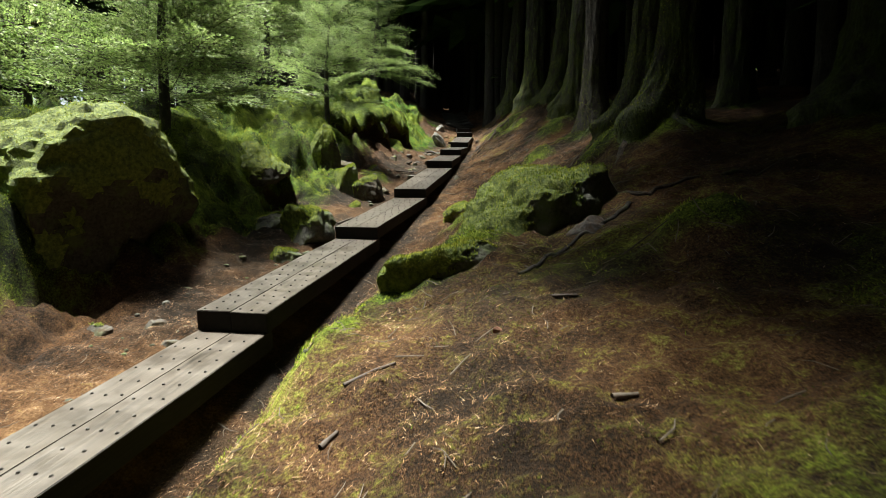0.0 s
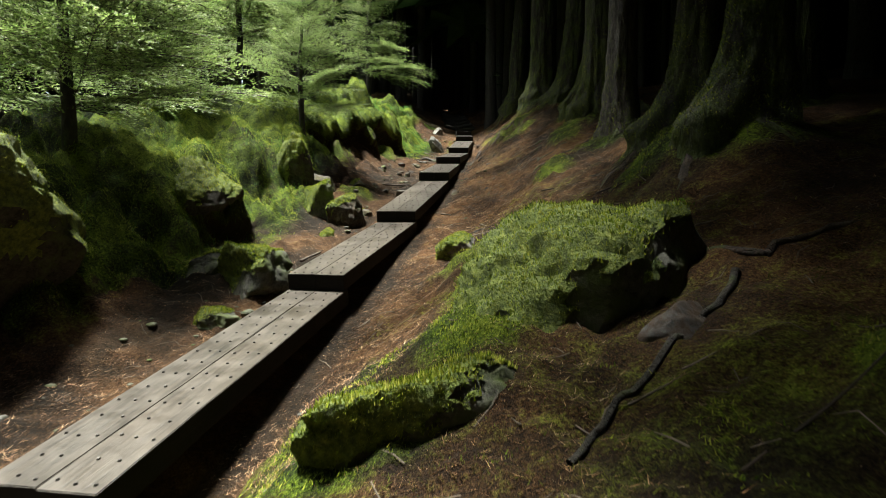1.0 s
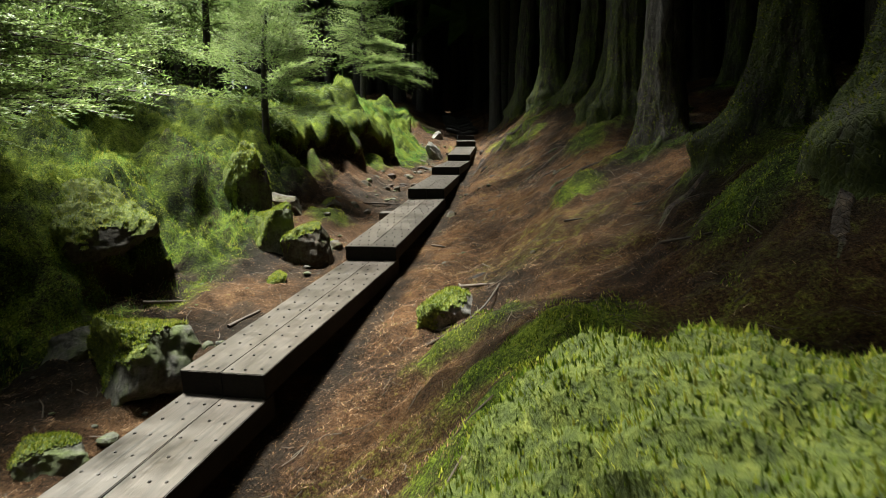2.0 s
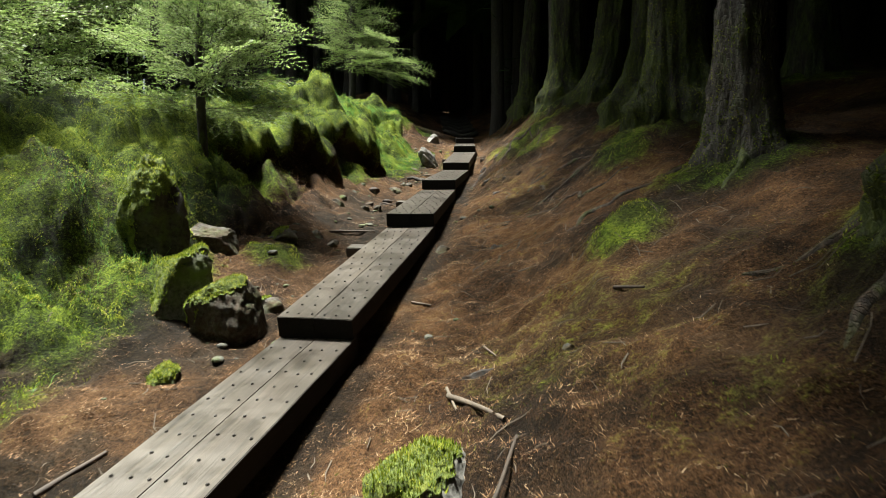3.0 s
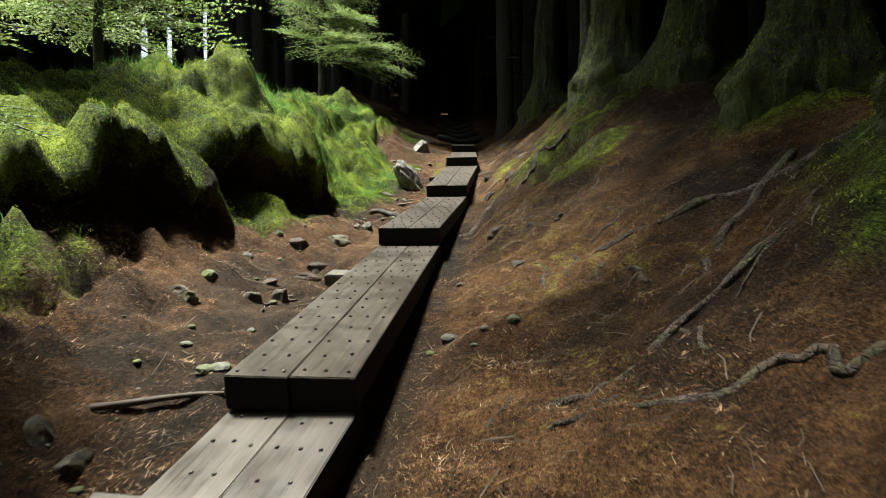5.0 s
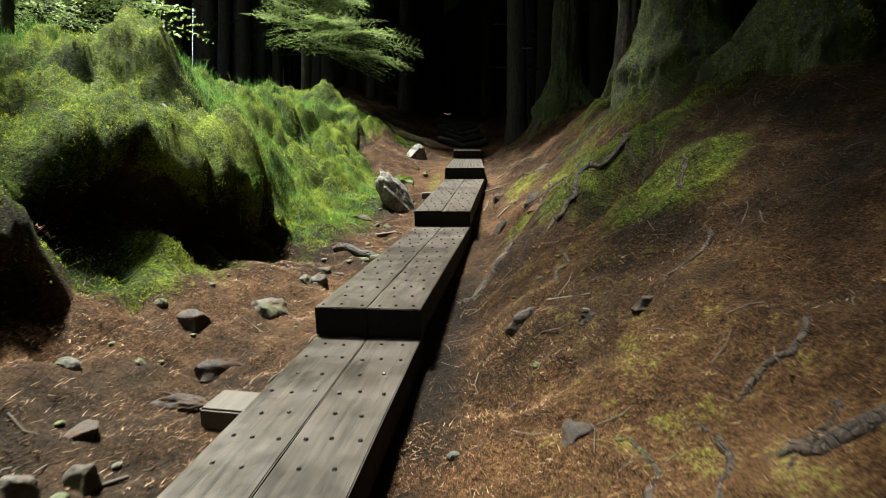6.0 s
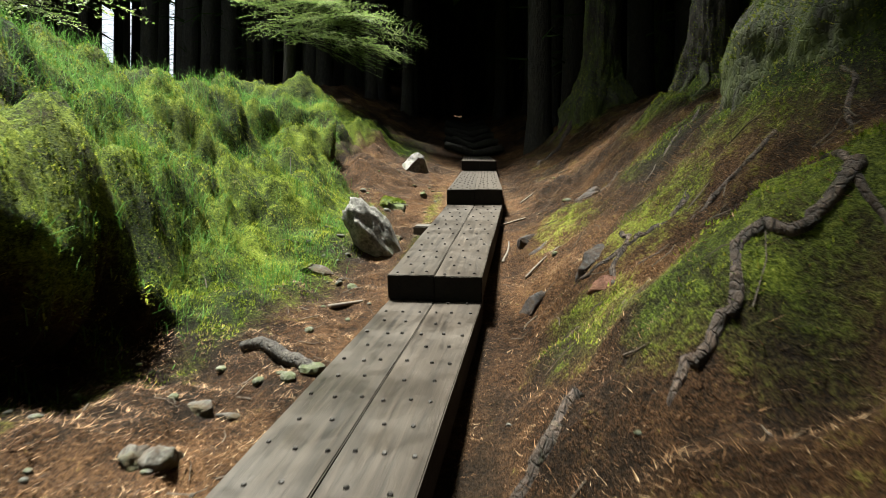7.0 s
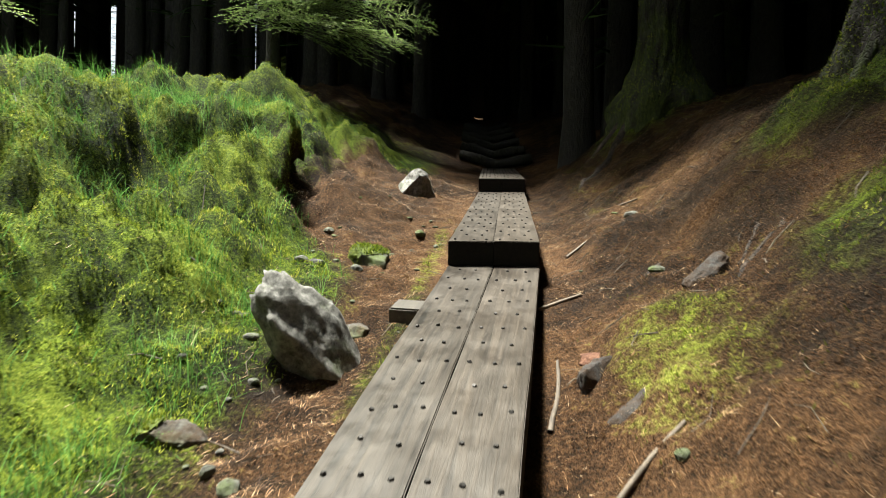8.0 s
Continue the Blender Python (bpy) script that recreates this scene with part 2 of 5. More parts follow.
def domes(x, y, cell, seed):
    """Rounded cushions that crowd each other: height of the highest dome at each place, 0 to 1."""
    u, v = x / cell, y / cell
    ui, vi = np.floor(u), np.floor(v)
    best = np.zeros_like(u)
    for a in (-1, 0, 1):
        for b in (-1, 0, 1):
            h = np.sin((ui + a) * 127.1 + (vi + b) * 311.7 + seed * 17.3) * 43758.5453
            h = h - np.floor(h)
            k = h * 57.31 - np.floor(h * 57.31)
            r = 0.44 + 0.30 * k
            d = ((ui + a + 0.5 + (h - 0.5) * 0.8 - u) ** 2 + (vi + b + 0.5 + (k - 0.5) * 0.8 - v) ** 2) / (r * r)
            best = np.maximum(best, np.sqrt(np.maximum(0, 1 - d)) * r)
    return best


def smooth_step(a, b, v):
    t = np.clip((v - a) / (b - a), 0, 1)
    return t * t * (3 - 2 * t)


# ---------------------------------------------------------------- the lie of the land
# front edges of the boardwalk sections: x, y, z of the top's middle
FRONTS = [(-1.83, -1.2, -1.68), (-1.45, 1.15, -1.18), (-1.08, 3.54, -0.652), (-0.74, 6.03, -0.105), (-0.355, 8.26, 0.467), (0.0, 10.52, 1.145),
          (0.185, 12.86, 1.685), (0.40, 15.15, 2.208), (0.57, 17.18, 2.808), (0.60, 20.10, 3.45), (0.55, 22.4, 3.98)]
FY = [-60.0] + [f[1] for f in FRONTS] + [30.0, 60.0, 120.0, 400.0]
FX = [-1.9] + [f[0] for f in FRONTS] + [0.1, -2.4, -3.0, -3.0]
FZ = [-9.0] + [f[2] for f in FRONTS] + [6.2, 14.5, 24.0, 24.0]
# height over the boards' line, by distance from the path (columns) and along it (rows)
R_OFF = [0.0, 0.42, 0.88, 1.50, 2.20, 3.00, 6.00, 40.0]
R_Y = [0.0, 2.2, 4.0, 5.5, 7.5, 10.0, 12.4, 13.5, 15.0, 17.0, 19.5, 24.0]
R_DZ = [[-0.40, 0.05, 0.22, 0.38, 0.58, 1.2], [-0.40, 0.12, 0.28, 0.42, 0.60, 1.3], [-0.38, 0.06, 0.30, 0.50, 0.80, 1.5],
        [-0.34, -0.10, 0.28, 0.52, 0.86, 1.5], [-0.25, -0.17, 0.20, 0.54, 0.90, 1.5], [-0.25, -0.13, 0.19, 0.50, 0.90, 1.5],
        [-0.24, 0.00, 0.30, 0.70, 1.05, 1.6], [-0.22, 0.20, 0.66, 0.95, 1.20, 1.6], [-0.22, 0.14, 0.66, 0.98, 1.20, 1.7],
        [-0.20, 0.04, 0.62, 0.90, 1.05, 1.3], [-0.20, 0.05, 0.45, 0.85, 1.05, 1.3], [-0.15, 0.00, 0.25, 0.50, 0.80, 1.4]]
L_OFF = [0.0, 0.30, 0.70, 1.10, 1.40, 1.65, 1.95, 2.40, 3.20, 7.00, 40.0]
L_Y = [0.0, 4.2, 5.4, 6.5, 8.5, 10.5, 12.4, 14.0, 15.3, 17.0, 19.0, 24.0]
L_DZ = [[-0.30, -0.33, -0.35, -0.30, -0.20, 0.30, 0.80, 1.05], [-0.30, -0.35, -0.32, -0.30, -0.22, 0.55, 0.95, 1.20], [-0.28, -0.28, -0.22, -0.15, 0.00, 0.60, 0.95, 1.20],
        [-0.26, -0.22, -0.12, -0.02, 0.15, 0.55, 0.90, 1.15], [-0.25, -0.20, -0.12, 0.02, 0.28, 0.60, 0.85, 1.10], [-0.30, -0.28, -0.16, -0.02, 0.16, 0.42, 0.90, 1.10],
        [-0.30, -0.29, -0.14, 0.06, 0.32, 0.58, 0.90, 1.10], [-0.30, -0.29, -0.12, 0.10, 0.48, 0.72, 1.05, 1.30], [-0.30, -0.30, -0.20, 0.00, 0.45, 0.72, 1.10, 1.38],
        [-0.32, -0.33, -0.20, 0.08, 0.34, 0.50, 0.76, 0.98], [-0.20, -0.12, 0.02, 0.20, 0.44, 0.56, 0.72, 0.92], [-0.15, -0.05, 0.10, 0.22, 0.35, 0.50, 0.70, 1.00]]
# mossy swells: x, y, reach along x, reach along y, height, moss
SWELLS = [(-1.05, 9.75, 0.30, 0.24, 0.13, 1.0), (1.55, 3.05, 0.26, 0.22, 0.18, 1.0), (1.50, 8.55, 0.26, 0.36, 0.20, 1.0), (1.95, 10.3, 0.30, 0.40, 0.16, 0.9),
          (0.0, 3.40, 0.40, 0.17, 0.10, 1.0), (-0.38, 2.85, 0.22, 0.32, 0.14, 1.0), (0.85, 4.75, 0.55, 0.40, 0.20, 0.95), (0.55, 4.9, 0.35, 0.3, 0.10, 0.8),
          (-1.75, 12.4, 0.45, 0.5, 0.22, 1.0), (-1.35, 13.9, 0.35, 0.55, 0.28, 1.0), (-1.85, 14.7, 0.45, 0.45, 0.48, 1.0), (-2.0, 9.4, 0.35, 0.45, 0.12, 1.0),
          (-1.6, 17.6, 0.4, 0.7, 0.10, 1.0), (-1.75, 19.9, 0.55, 0.9, 0.24, 1.0), (1.35, 14.0, 0.35, 0.30, 0.16, 0.8), (1.75, 5.9, 0.3, 0.35, 0.15, 0.9),
          (-2.55, 5.3, 0.5, 0.5, 0.20, 1.0), (0.45, 6.25, 0.35, 0.16, 0.10, 1.0), (1.15, 16.1, 0.28, 0.5, 0.12, 0.5), (2.3, 15.0, 0.6, 0.5, 0.22, 0.6), (0.42, 4.15, 0.3, 0.4, 0.14, 1.0),
          (2.1, 20.8, 0.5, 0.5, 0.15, 0.6), (2.3, 6.9, 0.45, 0.45, 0.12, 0.6), (2.2, 5.7, 0.5, 0.5, 0.15, 0.7), (2.4, 10.6, 0.55, 0.5, 0.15, 0.7), (0.75, 5.45, 0.4, 0.22, 0.18, 1.0), (1.35, 15.0, 0.30, 0.35, 0.07, 0.6), (1.75, 16.0, 0.35, 0.4, 0.08, 0.6), (1.0, 14.5, 0.22, 0.4, 0.05, 0.6), (1.6, 13.2, 0.35, 0.3, 0.06, 0.7),
          (1.42, 13.64, 0.24, 0.15, -0.32, 0.0), (1.70, 13.95, 0.35, 0.22, 0.12, 0.9)]


# the old trees: x, y, thickness, lean, seed, flare of the foot
OLD_TREES = [(2.45, 6.95, 0.38, (0.05, 0.0), 1, 0.9), (2.35, 5.7, 0.40, (0.05, 0.0), 2, 1.0), (2.40, 8.95, 0.36, (0.01, 0.0), 3, 0.6), (2.55, 10.7, 0.46, (0.03, 0.0), 4, 0.9),
             (2.85, 12.3, 0.42, (0.02, 0.0), 5, 0.9), (2.75, 14.0, 0.50, (0.06, 0.0), 6, 1.0), (2.30, 15.15, 0.56, (0.02, 0.01), 7, 0.7), (2.42, 17.2, 0.27, (0.02, 0.0), 8, 0.6),
             (2.30, 20.9, 0.50, (0.06, 0.0), 9, 0.75), (3.8, 4.9, 0.5, (0.03, 0.0), 10, 0.9), (4.2, 8.2, 0.42, (0.0, 0.0), 11, 0.6), (4.4, 11.5, 0.42, (0.0, 0.0), 12, 0.6),
             # seeds 14 and 16 stand out of view, added to shade the near slope
             (4.1, 17.0, 0.42, (0.0, 0.0), 13, 0.6), (3.7, 2.0, 0.42, (0.0, 0.0), 14, 0.6), (3.1, -0.8, 0.42, (0.0, 0.0), 16, 0.6), (4.0, 23.5, 0.42, (0.0, 0.0), 15, 0.6)]


# overhanging turf edges in the left bank: places along the lip, reach of the lip, depth of the hollow
BROWS = [([(-1.78, 12.9), (-1.58, 13.3), (-1.45, 13.65), (-1.22, 14.2), (-1.06, 14.5), (-0.92, 15.1)], 0.24, 0.12),
         ([(-2.2, 10.8), (-2.05, 11.28), (-1.87, 11.66), (-1.45, 12.44), (-1.24, 13.0)], 0.22, 0.08), ([(-1.02, 17.8), (-1.15, 18.3), (-1.28, 18.8), (-1.5, 19.6)], 0.20, 0.22),
         ([(-2.15, 7.0), (-2.0, 7.4), (-1.9, 8.0)], 0.12, 0.10)]


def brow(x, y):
    """For each place: its shift towards the path, its change in height, and the share of dark earth that also stands
    for shade under the lip.
    """
    near = (x > -3.0) & (x < -0.3) & (y > 6.6) & (y < 19.2)
    if not near.any():
        return 0 * x, 0 * x, 0 * x
    if not near.all():
        out = [np.zeros_like(x), np.zeros_like(x), np.zeros_like(x)]
        for whole, some in zip(out, brow(x[near], y[near])):
            whole[near] = some
        return out
    dx, dz, earth_shade = np.zeros_like(x), np.zeros_like(x), np.zeros_like(x)
    for line, reach, deep in BROWS:
        ys, xs = [p[1] for p in line], [p[0] for p in line]
        u = x - np.interp(y, ys, xs) + 0.10 * (vnoise(y * 3.1, y * 0 + xs[0], 24) - 0.5) + 0.13 * (vnoise(y * 7, x * 2, 25) - 0.5) + 0.05 * (vnoise(y * 19, x * 3, 28) - 0.5)
        u = u - 0.14 * (domes(x, y, 0.52, 20) - 0.4)
        on = smooth_step(ys[0] - 0.1, ys[0] + 0.45, y) * (1 - smooth_step(ys[-1] - 0.5, ys[-1] + 0.1, y))
        on = on * (0.85 + 0.3 * vnoise(y * 2.2, y * 0 + 5, 26))
        back = smooth_step(-0.6, 0.0, u) * (1 - smooth_step(0.0, 0.16, u))
        dx = dx + on * (reach * back - 0.4 * reach * smooth_step(0.08, 0.16, u) * (1 - smooth_step(0.2, 0.5, u)))
        dz = dz + on * (0.10 * smooth_step(-0.4, -0.03, u) * (1 - smooth_step(-0.02, 0.06, u)) - deep * smooth_step(0.02, 0.16, u) * (1 - smooth_step(0.28, 0.62, u)))
        # bare earth face under the lip, coloured darker for the shade there
        earth_shade = np.maximum(earth_shade, np.minimum(on * 1.6, 1) * smooth_step(0.03, 0.08, u) * (1 - smooth_step(0.24, 0.42, u)))
    return dx, dz, earth_shade


def table(off, y, offs, ys, rows, far):
    full = np.array([[-0.26] + r + far for r in rows])
    j = np.interp(y, ys, np.arange(len(ys)))
    i = np.interp(off, offs, np.arange(len(offs)))
    j0, i0 = np.clip(j.astype(int), 0, len(ys) - 2), np.clip(i.astype(int), 0, len(offs) - 2)
    fj, fi = j - j0, i - i0
    a = full[j0, i0] * (1 - fi) + full[j0, i0 + 1] * fi
    b = full[j0 + 1, i0] * (1 - fi) + full[j0 + 1, i0 + 1] * fi
    return a * (1 - fj) + b * fj


def near_bank(y):
    """How far left of the path the grass begins."""
    return 1.1 + 0.45 * smooth_step(9.0, 10.0, y) * (1 - smooth_step(12.6, 13.6, y)) - 0.35 * smooth_step(14.2, 15.6, y) + 0.80 * smooth_step(17.3, 18.3, y) * (1 - smooth_step(20.0, 21.0, y)) + 0.6 * (1 - smooth_step(5.2, 6.6, y))


def land(x, y):
    """Height of the ground and the share of moss on it, for arrays of x and y."""
    x, y = np.asarray(x, float), np.asarray(y, float)
    off = x - np.interp(y, FY, FX)
    line = np.interp(y, FY, FZ)
    dz = np.where(off > 0, table(off, y, R_OFF, R_Y, R_DZ, [3.0]), table(-off, y, L_OFF, L_Y, L_DZ, [0.3, -4.0]))
    away = smooth_step(0.25, 0.6, np.abs(off))
    bank = smooth_step(1.05, 1.5, -off)
    z = line + dz
    lump = vnoise(x * 1.7, y * 1.7, 3) - 0.5 + 0.5 * (vnoise(x * 4.1, y * 4.1, 5) - 0.5)
    z = z + away * lump * (0.10 + 0.12 * bank) + away * (vnoise(x * 9, y * 9, 8) - 0.5) * (0.06 + 0.03 * bank)
    z = z + away * (vnoise(x * 16, y * 16, 11) - 0.5) * 0.036
    _, fall, earth_shade = brow(x, y)
    swell = bank * (1 - 0.85 * np.minimum(earth_shade * 1.5, 1)) * (1 - smooth_step(4.0, 6.0, -off)) * (1 - smooth_step(20.5, 22.0, y))
    on = swell > 0.01
    if on.any():
        bx, by = x[on], y[on]
        bx, by = bx + 0.10 * (vnoise(bx * 3.1, by * 3.1, 14) - 0.5), by + 0.10 * (vnoise(bx * 3.3, by * 3.3, 15) - 0.5)
        z[on] += swell[on] * (0.33 * domes(bx, by, 0.66, 17) + 0.23 * domes(bx, by, 0.32, 18) + 0.13 * domes(bx, by, 0.15, 19) + 0.05 * domes(bx, by, 0.08, 21) - 0.29)
    patch = vnoise(x * 0.9 + 4, y * 0.9, 21) * 0.6 + vnoise(x * 2.7, y * 2.7, 22) * 0.4
    right = smooth_step(0.35, 0.75, off) * (0.07 + 0.17 * (1 - smooth_step(3.5, 6.0, y)) + (0.30 - 0.14 * smooth_step(7.0, 9.0, y)) * smooth_step(0.42, 0.70, patch)) + 0.35 * smooth_step(0.3, 0.5, off) * (1 - smooth_step(0.6, 1.2, off)) * (y < 4.5)
    near = 0.85 + 0.45 * smooth_step(9.0, 10.0, y) * (1 - smooth_step(12.6, 13.6, y)) - 0.30 * smooth_step(14.2, 15.6, y) + 0.85 * smooth_step(17.3, 18.3, y) * (1 - smooth_step(20.0, 21.0, y)) + 0.55 * (1 - smooth_step(5.2, 6.6, y))
    left = smooth_step(near, near + 0.5, -off) * (0.80 + 0.20 * smooth_step(0.25, 0.5, patch))
    fringe = smooth_step(0.24, 0.28, -off) * (1 - smooth_step(0.36, 0.50, -off)) * smooth_step(15.9, 16.4, y) * (1 - smooth_step(18.8, 19.4, y)) * smooth_step(0.35, 0.6, patch + 0.15)
    moss = np.maximum(np.maximum(right, left), fringe)
    for sx, sy, rx, ry, h, m in SWELLS:
        g = np.exp(-(((x - sx) / rx) ** 2 + ((y - sy) / ry) ** 2))
        z = z + h * g
        moss = np.maximum(moss, m * smooth_step(0.10, 0.75, g * (0.6 + 0.8 * patch)))
    for tx, ty, thick, _, _, flare in OLD_TREES:
        g = np.exp(-((x - tx + 0.10) ** 2 + (y - ty) ** 2) / (0.28 + thick * 0.75) ** 2)
        z = z + 0.24 * flare * g
        moss = np.maximum(moss, 0.85 * smooth_step(0.15, 0.7, g * (0.45 + 1.0 * patch)))
    z, moss = z + fall, moss * (1 - earth_shade * (0.30 + 0.65 * smooth_step(0.40, 0.62, vnoise(x * 7, y * 7, 27))))
    deep = smooth_step(20.5, 24.0, y)
    return z, moss * (1 - 0.8 * deep) * smooth_step(0.25, 0.5, np.abs(off))


def mud_shade(x, y):
    """Share of dark soil colour: bare soil trodden along the left edge of the boards and in blots on the slope, painted
    shade in the trench beside them.
    """
    off = x - np.interp(y, FY, FX)
    blot = vnoise(x * 2.3, y * 1.7, 81) * 0.6 + vnoise(x * 7, y * 7, 82) * 0.4
    strip = smooth_step(0.28, 0.45, -off) * (1 - smooth_step(0.95, 1.35, -off)) * smooth_step(3.0, 5.5, y) * (1 - 0.8 * smooth_step(12.0, 14.5, y)) * (1 - smooth_step(14.5, 16.0, y))
    # right of the boards: their shade put into the ground colour
    trench = smooth_step(0.2, 0.26, off) * (1 - smooth_step(0.34, 0.50, off)) * (1 - smooth_step(13.5, 15.5, y))
    humus = smooth_step(0.7, 1.0, off) * smooth_step(0.56, 0.68, vnoise(x * 1.9 + 8, y * 1.9, 83) * 0.55 + vnoise(x * 6, y * 6, 84) * 0.45) * 0.55
    return np.maximum(humus, np.maximum(strip * (0.35 + 0.65 * smooth_step(0.3, 0.6, blot)), trench * smooth_step(0.2, 0.5, blot + 0.1))) * 0.85


GX, GY = np.arange(-4.2, 4.21, 0.04), np.arange(0.2, 22.01, 0.05)
GZ = land(*[g.ravel() for g in np.meshgrid(GX, GY)])[0].reshape(len(GY), len(GX))


def height(x, y):
    i, j = (x - GX[0]) / 0.04, (y - GY[0]) / 0.05
    if not (0 <= i < len(GX) - 1 and 0 <= j < len(GY) - 1):
        return float(land(np.array([x]), np.array([y]))[0][0])
    a, b = int(i), int(j)
    u, v = i - a, j - b
    return float((GZ[b, a] * (1 - u) + GZ[b, a + 1] * u) * (1 - v) + (GZ[b + 1, a] * (1 - u) + GZ[b + 1, a + 1] * u) * v)


def spread(lo, hi, step, far_lo, far_hi):
    """Even steps between lo and hi, widening steps out to the far ends."""
    mid = np.arange(lo, hi + step / 2, step)
    out = [mid]
    for start, end, sign in ((mid[0], far_lo, -1), (mid[-1], far_hi, 1)):
        d, p, side = step, start, []
        while abs(p - start) < abs(end - start):
            d *= 1.16
            p += sign * d
            side.append(p)
        out.insert(0 if sign < 0 else len(out), np.array(side[::-1] if sign < 0 else side))
    return np.concatenate(out)


def build_ground():
    gx, gy = spread(-4.2, 3.2, 0.031, -220, 220), spread(0.2, 21.0, 0.038, -90, 420)
    xx, yy = np.meshgrid(gx, gy)
    z, moss = land(xx.ravel(), yy.ravel())
    lip, _, earth_shade = brow(xx.ravel(), yy.ravel())
    earth_shade = np.maximum(earth_shade, mud_shade(xx.ravel(), yy.ravel()))
    n, m = len(gx), len(gy)
    i = (np.arange(m - 1)[:, None] * n + np.arange(n - 1)).ravel()
    me = mesh_of("ground", np.stack([xx.ravel() + lip, yy.ravel(), z], 1), np.stack([i, i + 1, i + n + 1, i + n], 1), M_GROUND, True)
    at = me.attributes.new("moss", "FLOAT", "POINT")
    at.data.foreach_set("value", moss.astype(np.float32))
    at = me.attributes.new("earth_shade", "FLOAT", "POINT")
    at.data.foreach_set("value", earth_shade.astype(np.float32))
    return tagged(new("ground", me), "forest floor of brown needle litter and green moss banks", "ground", kind="structure")


build_ground()


# ---------------------------------------------------------------- boardwalk
WIDE, THICK, ROW = 0.46, 0.125, 0.152


def plank_mesh(length, wide, seed):
    bm = bmesh.new()
    bmesh.ops.create_cube(bm, size=1)
    for v in bm.verts:
        v.co = Vector((v.co.x * wide, (v.co.y + 0.5) * length, (v.co.z - 0.5) * THICK))
    bmesh.ops.subdivide_edges(bm, edges=[e for e in bm.edges if abs(e.verts[0].co.y - e.verts[1].co.y) > 0.5], cuts=11, use_grid_fill=True)
    bmesh.ops.bevel(bm, geom=[e for e in bm.edges if e.calc_face_angle(0) > 1], offset=0.0035, segments=2, affect="EDGES")
    for v in bm.verts:
        n = noise.noise_vector((v.co.x * 3 + seed, v.co.y * 2.3, v.co.z * 3))
        v.co += Vector((n.x * 0.004, n.y * 0.006 if v.co.y < 0.05 else 0, n.z * 0.004))
    me = bpy.data.meshes.new("plank")
    bm.to_mesh(me)
    bm.free()
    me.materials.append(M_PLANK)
    me.materials.append(M_PLANK_SHADE)
    # all faces but the tops take the darker copy that stands for shade
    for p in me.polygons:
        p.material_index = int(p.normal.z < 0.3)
    return me


def stud_mesh():
    bm = bmesh.new()
    bmesh.ops.create_cone(bm, cap_ends=True, segments=6, radius1=0.0082, radius2=0.0055, depth=0.007)
    me = bpy.data.meshes.new("stud")
    bm.to_mesh(me)
    bm.free()
    me.materials.append(M_STUD)
    return me


STUD = stud_mesh()


def boardwalk_section(n, a, b):
    a, b = Vector(a), Vector(b) - Vector((0, 0, THICK + 0.006))
    d = (b - a).normalized()
    length = (b - a).length + 0.10
    side = d.cross(Vector((0, 0, 1))).normalized()
    m = Matrix((side, d, side.cross(d))).transposed().to_4x4()
    m.translation = a
    root = tagged(new("boardwalk_section"), "weathered grey sleeper pair studded with iron nail heads", "boardwalk", "boardwalk steps")
    root.matrix_world = m
    wide = WIDE / 2 - 0.002
    for k, x in enumerate((-WIDE / 4, WIDE / 4)):
        p = child(new("plank", plank_mesh(length, wide, n * 7.3 + k * 2.9)), root)
        p.location = (x, RNG.uniform(-0.008, 0.008), RNG.uniform(-0.003, 0.003))
        for r in range(int((length - 0.12) / ROW) + 1):
            xs = (-0.075, 0.0, 0.075) if r % 2 == 0 else (-0.042, 0.045)
            for sx in xs:
                s = child(new("stud", STUD), p)
                s.location = (sx + RNG.normal(0, 0.006), 0.045 + r * ROW + RNG.normal(0, 0.008), 0.003)
                s.rotation_euler = (RNG.normal(0, 0.15), RNG.normal(0, 0.15), RNG.uniform(0, 3))
    return root


def bearer(n):
    """A cross timber under a joint, its end standing out on the left."""
    f = Vector(FRONTS[n])
    bm = bmesh.new()
    bmesh.ops.create_cube(bm, size=1)
    for v in bm.verts:
        v.co = Vector((v.co.x * 0.66, v.co.y * 0.17, v.co.z * 0.12))
    bmesh.ops.bevel(bm, geom=list(bm.edges), offset=0.008, segments=2, affect="EDGES")
    ob = part("cross_bearer", bm, M_BEARER, None)
    ob.matrix_world = pose(f.x - (0.14 if n == 8 else 0.20), f.y - (0.2 if n == 8 else 0.34), f.z - THICK - 0.245, RNG.normal(8, 2), RNG.normal(0, 2), RNG.normal(-4, 3))
    return tagged(ob, "pale sawn cross timber under the boards' joint", "timber", "cross bearers")


for n in range(len(FRONTS) - 1):
    boardwalk_section(n, FRONTS[n], FRONTS[n + 1])
for n in (5, 6, 8, 9):
    bearer(n)


